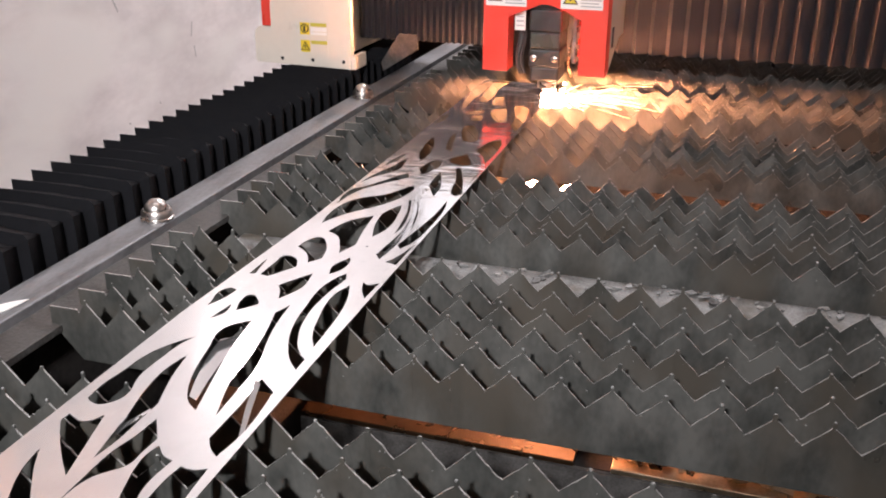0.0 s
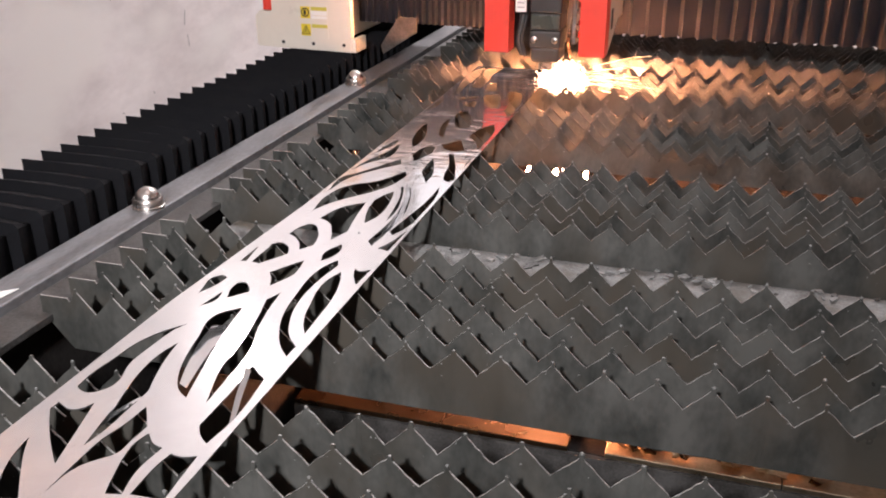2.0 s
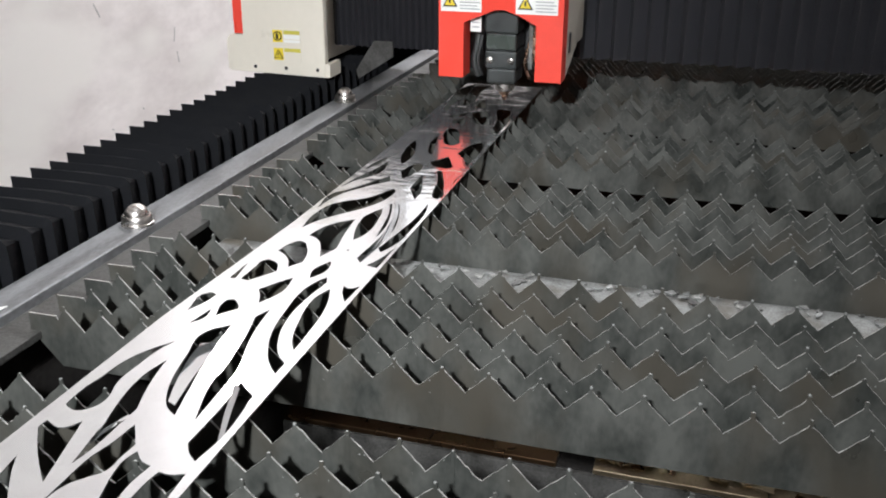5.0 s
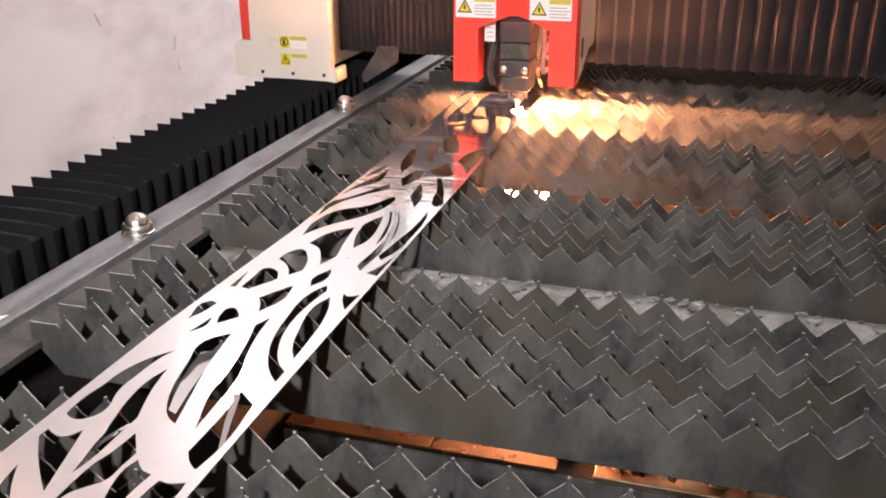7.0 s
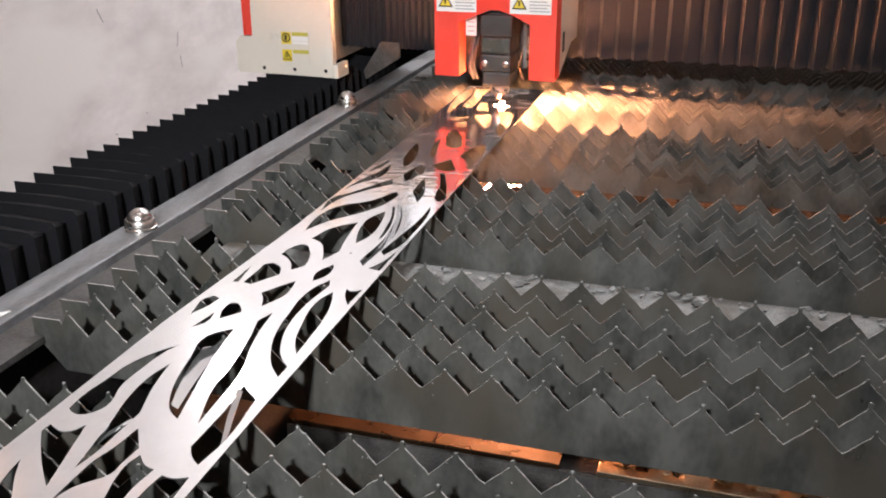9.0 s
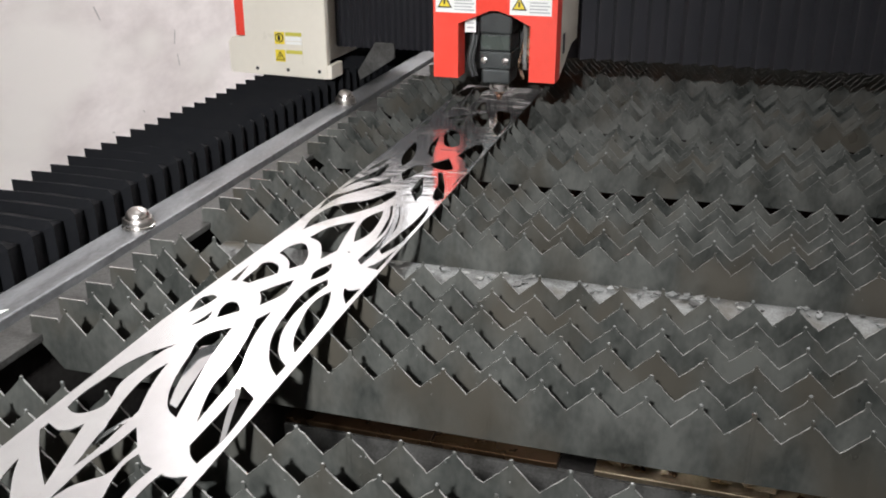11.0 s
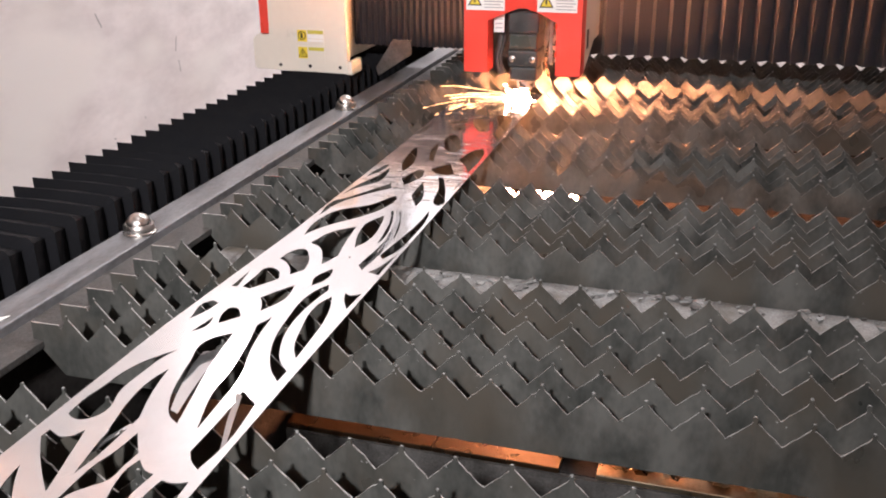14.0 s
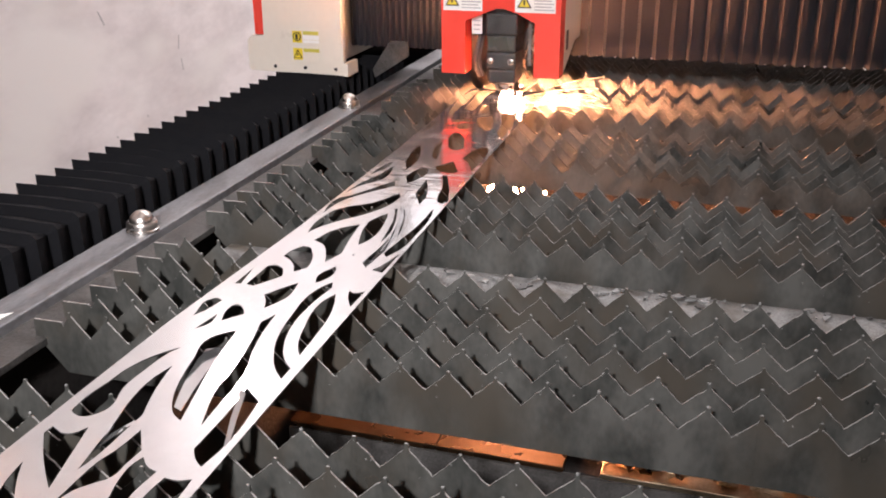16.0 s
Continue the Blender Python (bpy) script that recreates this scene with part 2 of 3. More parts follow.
W, E_, S, N, FL, CE = -1.9, 4.5, -4.0, 5.0, -0.95, 3.4
slab("floor", W, E_, S, N, FL - 0.1, FL, CONCRETE, "grey concrete workshop floor", "floor")
slab("wall_west", W - 0.15, W, S, N, FL, CE, PLASTER, "white plastered wall with faint grey stains", "wall")
west = bpy.data.objects["wall_west"]
for y, z, l, a in ((2.44, -0.296, 0.05, 8), (2.43, -0.20, 0.06, -14), (2.15, -0.452, 0.012, 40), (1.94, -0.486, 0.012, 70), (1.94, -0.035, 0.06, 28)):
    bm = bmesh.new()
    bmesh.ops.create_cube(bm, size=1, matrix=Matrix.Translation((W + 0.0006, y, z)) @ pose(0, 0, 0, a) @ Matrix.Diagonal((0.001, 0.006, l, 1)))
    part("scuff_mark", bm, SCUFF, west)
slab("wall_north", W - 0.15, E_ + 0.15, N, N + 0.15, FL, CE, PLASTER, "white plastered wall behind the machine", "wall")
slab("wall_east", E_, E_ + 0.15, S, N, FL, CE, PLASTER, "white plastered wall", "wall")
slab("wall_south", W - 0.15, E_ + 0.15, S - 0.15, S, FL, CE, PLASTER, "white plastered wall", "wall")
slab("ceiling", W - 0.15, E_ + 0.15, S - 0.15, N + 0.15, CE, CE + 0.1, CEILING, "white painted ceiling", "ceiling")



# unseen glowing panel, added so that the polished strip reflects white
def window():
    wi = empty("window_1", pose(0.2, N, 0))
    part("panel_frame", panel_frame(), GREYSTEEL, wi)
    for k in range(5):
        x = -2.0 + 0.8 * k
        part("pane", boxbm(x + 0.02, x + 0.78, -0.03, -0.02, 1.52, 3.18), GLOWPANE, wi)
    return tagged(wi, "wide glowing panel added high in the wall to brighten the strip", "window", kind="structure")


def panel_frame():
    bm = bmesh.new()
    for k in range(6):
        box(bm, -2.02 + 0.8 * k, -1.98 + 0.8 * k, -0.05, 0, 1.5, 3.2)
    box(bm, -1.979, 1.979, -0.049, 0, 1.46, 1.515)
    box(bm, -1.979, 1.979, -0.049, 0, 3.185, 3.24)
    return bm


window()

# ---- cutting bed ----
PITCH, STEP, GROUP = 0.05, 0.0492, 0.3786
X0, X1 = -0.40, 1.15
LOW, HIGH = -0.0765, -0.058


def slat_mesh(seed, BOTTOM):
    """A saw-toothed plate and the slag beads on it: two meshes."""
    rnd = random.Random(seed)
    top = [(X0, -0.0125), (-0.3625, -0.012), (-0.360, -0.0165), (-0.3575, -0.0135), (-0.3515, -0.003), (-0.3512, 0.001), (-0.3488, 0.001), (-0.3485, -0.003)]
    tips = []
    k = -6
    while k * PITCH < X1 - 0.04:
        x = k * PITCH + rnd.uniform(-0.0012, 0.0012)
        h = rnd.uniform(-0.0015, 0.001)
        nub = rnd.choice((0.003, 0.004, 0.005, 0.0055, 0.006, 0.007))
        w = rnd.uniform(0.0013, 0.0022)
        lean = rnd.uniform(-0.0012, 0.0012)
        low = -0.0275 + rnd.uniform(-0.0012, 0.0012)
        top.append((x - PITCH / 2, low))
        # the molten, slightly wavy flank up to the tip
        for q in (0.16, 0.33, 0.5, 0.67, 0.84):
            top.append((x - PITCH / 2 + q * (PITCH / 2 - 0.0034), low + q * (-0.0065 + h - low) + rnd.gauss(0, 0.00035) + (0.0012 if rnd.random() < 0.06 else 0)))
        top += [(x - 0.0034, -0.0065 + h), (x - w + lean, -0.004 + h), (x - 1.15 * w + lean, -0.0055 + nub + h), (x - 0.6 * w + lean, -0.0045 + nub + h), (x + 0.6 * w + lean, -0.0045 + nub + h), (x + 1.15 * w + lean, -0.0055 + nub + h), (x + w + lean, -0.004 + h),
                (x + 0.0034, -0.0065 + h)]
        for q in (0.16, 0.33, 0.5, 0.67, 0.84):
            top.append((x + 0.0034 + q * (PITCH / 2 - 0.0034), -0.0065 + h + q * (-0.021 - h) + rnd.gauss(0, 0.00035) + (0.0012 if rnd.random() < 0.06 else 0)))
        tips.append((x + lean, -0.005 + nub + h))
        k += 1
    top += [(X1 - 0.03, -0.013), (X1, -0.013)]
    bm = bmesh.new()
    t = 0.001
    bw = rnd.uniform(-0.0015, 0.0015)
    up = top
    a0 = a1 = None
    for (x, z) in up:
        zb = -0.034 if x < X0 + 0.02 else BOTTOM
        y = bw * math.sin(3.0 * (x - X0))
        f_t, f_b = bm.verts.new((x, y - t, z)), bm.verts.new((x, y - t, zb))
        b_t, b_b = bm.verts.new((x, y + t, z)), bm.verts.new((x, y + t, zb))
        cur = (f_t, f_b, b_t, b_b)
        if a0:
            bm.faces.new((a0[1], cur[1], cur[0], a0[0]))
            bm.faces.new((a0[2], cur[2], cur[3], a0[3]))
            bm.faces.new((a0[0], cur[0], cur[2], a0[2]))
            bm.faces.new((a0[3], cur[3], cur[1], a0[1]))
        else:
            bm.faces.new((f_b, f_t, b_t, b_b))
        a0 = cur
    bm.faces.new((a0[0], a0[1], a0[3], a0[2]))
    me = finish(bm, "serrated_slat", SLAT)
    # far slats, the short ones, take the edge colour with the shade in it
    me.materials.append(SHADEDEDGE if BOTTOM == HIGH else SLATEDGE)
    me.materials.append(TABEDGE)
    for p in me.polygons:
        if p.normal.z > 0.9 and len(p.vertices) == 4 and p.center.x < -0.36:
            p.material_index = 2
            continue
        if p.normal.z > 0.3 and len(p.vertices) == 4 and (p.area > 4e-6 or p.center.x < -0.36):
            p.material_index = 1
    # hardened slag: a bead on most tips, more along the flanks
    bm = bmesh.new()
    spots = [(x, z, rnd.uniform(0.0009, 0.0019)) for x, z in tips if rnd.random() < (0.7 if BOTTOM == LOW else 0.35)]
    for k in range(55):
        x = rnd.uniform(-0.3, X1 - 0.1)
        ph = abs(((x / PITCH + 0.5) % 1) - 0.5) * 2
        spots.append((x, -0.0275 * ph - 0.002 - (rnd.random() ** 5) * 0.02, rnd.uniform(0.0004, 0.0011)))
    for x, z, r in spots:
        bmesh.ops.create_icosphere(bm, subdivisions=1, radius=r, matrix=Matrix.Translation((x, bw * math.sin(3.0 * (x - X0)) - t * 0.6, z)) @ Matrix.Diagonal((1, 1, rnd.uniform(0.8, 1.4), 1)))
    return me, finish(bm, "slag_crust", SLAG, True)


meshes = [slat_mesh(100 + k, LOW) for k in range(9)]
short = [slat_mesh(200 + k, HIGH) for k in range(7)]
rnd = random.Random(5)
count = 0
for g in (-2, -1, 0, 1, 2, 3, 4):
    for j in range(-2 if g == 4 else 0, 6):
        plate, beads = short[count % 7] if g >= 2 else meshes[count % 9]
        ob = new("serrated_slat", plate)
        crust = new("slag_crust", beads)
        crust.parent = ob
        tagged(crust, "small grey beads of hardened slag", kind="stuff")
        ob.matrix_basis = pose(0.0052 * (0 if g == 0 and j == 0 else 1) * rnd.uniform(0.2, 1.2), g * GROUP + 0.003 * (g == 1) - j * STEP + rnd.uniform(-0.0015, 0.0015), 0, rnd.uniform(-1.5, 1.5), 0, rnd.uniform(-0.12, 0.12))
        tagged(ob, "scorched dark steel support slat with saw-toothed top edge", "slat", "slats of the cutting bed")
        count += 1

YB0, YB1 = -1.05, 1.72


def bed_rail():
    bed = empty("bed_rail")
    bm = bmesh.new()
    box(bm, -0.503, -0.448, YB0, YB1, -0.09, -0.030, bevel=0.002)
    part("bar", bm, RAIL, bed)
    bm = bmesh.new()
    box(bm, -0.4475, -0.436, YB0, YB1, -0.09, -0.044, bevel=0.001)
    part("lip", bm, DARKSTEEL, bed, "dark oily lip under the bar")
    bm = bmesh.new()
    box(bm, -0.4355, -0.384, YB0, YB1, -0.044, -0.0345, bevel=0.001)
    part("ledge", bm, LEDGE, bed)
    tagged(bed, "long flat worn steel side bar of the cutting bed", "rail")
    return bed


bed_rail()


def dome_nut():
    nut = empty("dome_nut")
    bm = bmesh.new()
    lathe(bm, [(0.0245, 0), (0.0245, 0.003), (0.0225, 0.004), (0.0215, 0.0042)])
    part("washer", bm, CHROME, nut, smooth=True)
    bm = bmesh.new()
    lathe(bm, [(0.0222, 0.0043), (0.0228, 0.006), (0.0226, 0.0125), (0.0208, 0.0148)], n=28)
    part("collar", bm, CHROME, nut, smooth=True)
    bm = bmesh.new()
    lathe(bm, [(0.0182, 0.0149), (0.0182, 0.0165), (0.0168, 0.0205), (0.0135, 0.0252), (0.0085, 0.0287), (0.0040, 0.0302), (0.001, 0.0305)])
    part("dome", bm, CHROME, nut, smooth=True)
    return tagged(nut, "shiny steel dome nut on a washer, on the side bar", "nut", "dome nuts of the side bar")


nut = dome_nut()
nut.matrix_basis = pose(-0.472, 0.078, -0.0298, 0, 0, 10)
for y in (-0.66, 0.885):
    copy_thing(nut, pose(-0.474, y, -0.0298, 0, 0, 40 * y))


def rail_chip():
    bm = bmesh.new()
    prism(bm, [(-0.03, -0.006), (-0.004, -0.013), (0.022, -0.004), (0.036, 0.004), (0.004, 0.011), (-0.026, 0.007)], -0.0006, 0.0006)
    ob = new("steel_offcut", finish(bm, "steel_offcut", WHITE))
    ob.matrix_basis = pose(-0.474, -0.246, -0.0286, 90, 0, 70)
    return tagged(ob, "small bright flat offcut lying on the side bar", "offcut")


rail_chip()

# cross bars in the gaps between the groups of slats, and the tray below
bm = boxbm(X0 + 0.05, X1, 0.028, 0.118, -0.066, -0.052, bevel=0.005)
tagged(new("cross_bar", finish(bm, "cross_bar", GREYSTEEL)), "dusty grey flat steel cross bar between slat groups", "bar", "cross bars of the bed")
# two dark bars added as baffles against the glow of the falling sparks
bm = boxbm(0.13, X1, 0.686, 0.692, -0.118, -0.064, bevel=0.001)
tagged(new("cross_bar", finish(bm, "cross_bar", SOOT)), "dark bar on edge added between slat groups to block spark glow", "bar", "cross bars of the bed")
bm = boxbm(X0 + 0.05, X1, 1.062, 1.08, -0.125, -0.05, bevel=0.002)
tagged(new("cross_bar", finish(bm, "cross_bar", SOOT)), "dark bar on edge added between slat groups to block spark glow", "bar", "cross bars of the bed")
rnd = random.Random(31)
for k in range(90):
    bm = bmesh.new()
    n, r = rnd.randint(4, 7), rnd.uniform(0.003, 0.011)
    prism(bm, [(r * rnd.uniform(0.4, 1.3) * math.cos(2 * math.pi * i / n), 0.7 * r * rnd.uniform(0.4, 1.2) * math.sin(2 * math.pi * i / n)) for i in range(n)], -0.001, 0.001)
    ob = new("dross_chip", finish(bm, "dross_chip", (SLAG, SLAG, GREYSTEEL, LEDGE, SLATEDGE)[k % 5]))
    ob.matrix_basis = pose(rnd.uniform(-0.05, 1.0), rnd.uniform(0.08, 0.112), -0.0505 + rnd.uniform(0, 0.002), 90 + rnd.uniform(-14, 14), rnd.uniform(-12, 12), rnd.uniform(0, 360))
    tagged(ob, "small flake of grey dross lying on the cross bar", "dross", "dross on the cross bar")
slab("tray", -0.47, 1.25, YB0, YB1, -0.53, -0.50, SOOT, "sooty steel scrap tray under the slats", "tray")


def floor_plate(x0, x1, material):
    bm = boxbm(x0, x1, -0.024, 0.34, -0.258, -0.25, bevel=0.001)
    return tagged(new("cross_plate", finish(bm, "cross_plate", material)), "rusty flat steel plate below the slats", "plate", "plates below the slats")


for x0, x1 in ((-0.199, 0.015), (0.0165, 0.188), (0.236, 0.45), (0.4515, 0.8)):
    floor_plate(x0, x1, RUST if x0 < 0.2 else SCRAPSTEEL)
rnd = random.Random(21)
for k in range(150):
    x, y = rnd.uniform(0.24, 0.5), rnd.uniform(-0.012, 0.06)
    bm = bmesh.new()
    n = rnd.randint(4, 7)
    r = rnd.uniform(0.004, 0.015)
    pts = [(r * rnd.uniform(0.4, 1.2) * math.cos(2 * math.pi * i / n), r * rnd.uniform(0.4, 1.2) * math.sin(2 * math.pi * i / n)) for i in range(n)]
    prism(bm, pts, -0.0006, 0.0006)
    ob = new("scrap_offcut", finish(bm, "scrap_offcut", SCRAPSTEEL if k % 4 else RUST))
    ob.matrix_basis = pose(x, y, -0.247 + rnd.uniform(0, 0.008), 90 + rnd.uniform(-16, 16), rnd.uniform(-14, 14), rnd.uniform(0, 360))
    tagged(ob, "small bent steel offcut lying on the plate", "scrap", "offcuts below the bed")
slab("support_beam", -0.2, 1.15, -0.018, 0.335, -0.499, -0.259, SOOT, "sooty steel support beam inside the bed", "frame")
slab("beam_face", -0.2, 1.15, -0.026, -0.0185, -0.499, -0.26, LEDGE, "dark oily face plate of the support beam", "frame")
# unseen wall, added to stop spark light under the far slats
slab("glow_stop_wall", -0.4, 1.15, 1.68, 1.688, -0.499, -0.062, SOOT, "dark wall added below the slats to block spark glow", "frame")
# unseen plate under the strip, added to keep spark light off the left side
slab("glow_stop_plate", -0.222, -0.216, -0.42, 1.66, -0.499, -0.076, SOOT, "dark plate added below the slats to block spark glow", "frame")
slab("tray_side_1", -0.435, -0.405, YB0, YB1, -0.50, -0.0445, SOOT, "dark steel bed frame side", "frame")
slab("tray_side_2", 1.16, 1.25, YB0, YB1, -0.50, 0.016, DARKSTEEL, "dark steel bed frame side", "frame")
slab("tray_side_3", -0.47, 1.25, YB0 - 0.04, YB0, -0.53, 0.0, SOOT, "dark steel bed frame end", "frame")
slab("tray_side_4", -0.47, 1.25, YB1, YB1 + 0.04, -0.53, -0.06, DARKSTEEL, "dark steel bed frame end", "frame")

# ---- cut strip ----
STRIP_Z = 0.0022
HOLES = []


def cut(*pts):
    """One cut-out, in millimetres; a third figure marks a sharp corner."""
    HOLES.append(pts)


cut((-197, -500, 1), (-195, -513), (-190, -532), (-176, -561), (-166, -575, 1), (-149, -570, 1), (-171, -541), (-187, -518))
cut((-209, -447, 1), (-201, -451), (-192, -454), (-184, -451), (-177, -439, 1), (-151, -525, 1), (-168, -508), (-192, -481), (-209, -459, 1))
cut((-179, -282, 1), (-195, -305), (-206, -334), (-209, -367), (-212, -394), (-210, -420, 1), (-202, -425), (-193, -426), (-184, -419), (-179, -406), (-188, -370), (-188, -336), (-185, -300))
cut((-166, -320, 1), (-171, -347), (-169, -383), (-157, -435), (-153, -457), (-145, -497, 1), (-142, -475), (-142, -435), (-142, -408, 1), (-154, -373), (-162, -342))
cut((-129, -430, 1), (-131, -459), (-136, -484), (-136, -524), (-135, -559, 1), (-131, -523), (-121, -509), (-112, -498), (-111, -476), (-110, -457, 1))
cut((-103, -465, 1), (-106, -480), (-104, -497), (-97, -522), (-89, -545, 1), (-76, -542, 1), (-82, -514), (-80, -480, 1), (-90, -477))
cut((-69, -485, 1), (-71, -502), (-70, -540, 1), (-41, -538, 1), (-46, -481, 1), (-58, -486))
cut((-142, -231, 1), (-161, -256), (-154, -301), (-142, -347), (-128, -381), (-116, -398), (-103, -407, 1), (-115, -361), (-127, -314), (-137, -263))
cut((-119, -185, 1), (-126, -207, 1), (-115, -248), (-103, -313), (-99, -351), (-81, -409, 1), (-84, -368), (-89, -315), (-103, -270), (-112, -233))
cut((-73, -338, 1), (-69, -384), (-68, -442, 1), (-59, -455), (-48, -464, 1), (-44, -423), (-50, -357, 1))
cut((-93, -85, 1), (-102, -109), (-105, -135), (-101, -180), (-92, -234), (-79, -269), (-64, -296), (-49, -313, 1), (-49, -292, 1), (-63, -277), (-77, -250), (-89, -206), (-92, -155), (-87, -100, 1))
cut((-76, -115, 1), (-83, -144), (-74, -208), (-63, -245), (-52, -265, 1), (-54, -230), (-59, -175), (-67, -140))
cut((-132, -98, 1), (-145, -120), (-156, -141, 1), (-147, -155), (-139, -174, 1), (-127, -141), (-127, -125))
cut((-108, -39, 1), (-118, -69), (-112, -94, 1), (-103, -75), (-103, -52))
cut((-180, -122, 1), (-191, -120, 1), (-191, -83), (-188, -58), (-174, -61), (-162, -80), (-160, -87, 1), (-169, -103))
cut((-206, -72, 1), (-205, -122, 1), (-198, -120, 1), (-202, -95))
cut((-196, -168, 1), (-207, -165), (-207, -214, 1), (-199, -191))
cut((-183, -202, 1), (-188, -242, 1), (-179, -225))
cut((-170, -216, 1), (-178, -186), (-174, -174), (-159, -185), (-154, -194, 1), (-162, -205))
cut((-187, -27, 1), (-182, 3), (-173, 12), (-156, -6), (-145, -32), (-141, -53, 1), (-152, -70, 1), (-162, -50), (-175, -35))
cut((-135, 109, 1), (-159, 83), (-172, 35, 1), (-154, 24), (-139, -1), (-127, -31, 1), (-118, 3, 1), (-126, 44))
cut((-193, 58, 1), (-199, 114), (-186, 167), (-153, 198), (-127, 252, 1), (-119, 234, 1), (-124, 193), (-143, 150), (-171, 110), (-185, 83))
cut((-155, 308, 1), (-146, 283, 1), (-178, 237), (-198, 196), (-205, 137, 1), (-210, 200), (-191, 233), (-167, 283))
cut((-185, 385, 1), (-191, 332), (-203, 288), (-210, 234, 1), (-200, 268), (-178, 310), (-177, 348))
cut((-127, 120, 1), (-122, 141), (-113, 163, 1), (-105, 129), (-100, 62), (-108, 35, 1), (-121, 78))
cut((-110, 184, 1), (-97, 143), (-91, 110), (-83, 52, 1), (-82, 79), (-91, 133), (-106, 185, 1))
cut((-105, 196, 1), (-88, 134), (-78, 58), (-81, -19, 1), (-71, -33, 1), (-68, 4), (-67, 66), (-79, 136), (-94, 181, 1))
cut((-56, 200, 1), (-55, 144), (-60, 76), (-66, 18, 1), (-58, 7, 1), (-49, 37), (-46, 89), (-49, 169))
cut((-45, 26, 1), (-55, -25), (-61, -38, 1), (-45, -42, 1), (-45, -27))
cut((-64, -102, 1), (-56, -107), (-45, -99, 1), (-46, -143, 1), (-58, -121))
cut((-108, 330, 1), (-107, 301), (-104, 258, 1), (-81, 211, 1), (-83, 250), (-94, 290))
cut((-146, 335, 1), (-138, 379), (-131, 387), (-117, 353, 1), (-125, 319), (-132, 302, 1))
cut((-184, 522, 1), (-181, 460), (-172, 409), (-157, 370, 1), (-155, 414), (-169, 481))
cut((-91, 357, 1), (-72, 296), (-65, 250), (-55, 226), (-48, 225), (-54, 273), (-76, 340), (-83, 359, 1))
cut((-148, 593), (-138, 547), (-116, 504), (-106, 506), (-110, 555), (-126, 599), (-145, 619))
cut((-86, 458, 1), (-75, 526), (-63, 541, 1), (-52, 507, 1), (-49, 455), (-51, 391, 1), (-68, 432))
cut((-96, 778, 1), (-85, 791), (-51, 697, 1), (-49, 593, 1), (-69, 636, 1), (-74, 691))
cut((-137, 747, 1), (-111, 764, 1), (-92, 699), (-91, 651), (-114, 675))
cut((-144, 779, 1), (-151, 833), (-148, 855), (-130, 818), (-118, 781, 1))
cut((-179, 707, 1), (-147, 739, 1), (-146, 711), (-171, 691, 1))
cut((-157, 681, 1), (-140, 699, 1), (-129, 649, 1), (-147, 648))
cut((-199, 749, 1), (-213, 847), (-213, 960), (-198, 994, 1), (-190, 881), (-193, 801), (-187, 728, 1))
cut((-181, 804, 1), (-187, 893), (-186, 985), (-158, 993, 1), (-166, 932), (-160, 862), (-160, 795, 1))
cut((-211, 596, 1), (-200, 633, 1), (-206, 699, 1), (-211, 660))
cut((-139, 453, 1), (-152, 516), (-152, 563, 1), (-138, 497), (-126, 439, 1))
cut((-206, 327, 1), (-204, 367), (-194, 410, 1), (-192, 376))
cut((-117, 398, 1), (-96, 438, 1), (-80, 402), (-74, 375), (-97, 374))
cut((-49, 332, 1), (-47, 355, 1), (-47, 291, 1), (-49, 311))


def strip():
    cu = bpy.data.curves.new("strip", "CURVE")
    cu.dimensions, cu.fill_mode, cu.extrude, cu.resolution_u = "2D", "BOTH", 0.0006, 5
    edge = [(-0.220, -0.75), (-0.035, -0.75), (-0.035, -0.50), (-0.038, -0.32), (-0.041, 0.033), (-0.044, 0.53), (-0.046, 1.0),
            (-0.219, 1.0), (-0.214, 0.49), (-0.2138, 0.075), (-0.2252, -0.238), (-0.2232, -0.49)]
    sp = cu.splines.new("POLY")
    sp.points.add(len(edge) - 1)
    for p, (x, y) in zip(sp.points, edge):
        p.co = (x, y, 0, 1)
    sp.use_cyclic_u = True
    for pts in HOLES:
        sp = cu.splines.new("BEZIER")
        sp.bezier_points.add(len(pts) - 1)
        for bp, q in zip(sp.bezier_points, pts):
            bp.co = (q[0] / 1000, q[1] / 1000, 0)
            kind = "VECTOR" if len(q) > 2 else "AUTO"
            bp.handle_left_type = bp.handle_right_type = kind
        sp.use_cyclic_u = True
    tmp = bpy.data.objects.new("tmp", cu)
    scene.collection.objects.link(tmp)
    me = bpy.data.meshes.new_from_object(tmp.evaluated_get(bpy.context.evaluated_depsgraph_get()))
    bpy.data.objects.remove(tmp)
    bpy.data.curves.remove(cu)
    me.materials.clear()
    me.materials.append(MIRROR)
    ob = new("steel_strip", me)
    ob.matrix_basis = pose(0, 0, STRIP_Z)
    return tagged(ob, "polished stainless strip with cut-out leaf pattern on the slats", "metal strip")


strip()



def cut_out_piece(pts, tilt):
    """A slug that stayed in its opening, resting on the slat tips."""
    bm = bmesh.new()
    cx, cy = sum(p[0] for p in pts) / len(pts), sum(p[1] for p in pts) / len(pts)
    prism(bm, [((x - cx) / 1000, (y - cy) / 1000) for x, y in pts], -0.0005, 0.0005)
    me = finish(bm, "cut_out_piece", MIRROR)
    me.transform(Matrix(((1, 0, 0, 0), (0, 0, 1, 0), (0, 1, 0, 0), (0, 0, 0, 1))))
    me.flip_normals()
    ob = new("cut_out_piece", me)
    ob.matrix_basis = pose(cx / 1000, cy / 1000, -0.003, tilt, tilt * 0.6, 0)
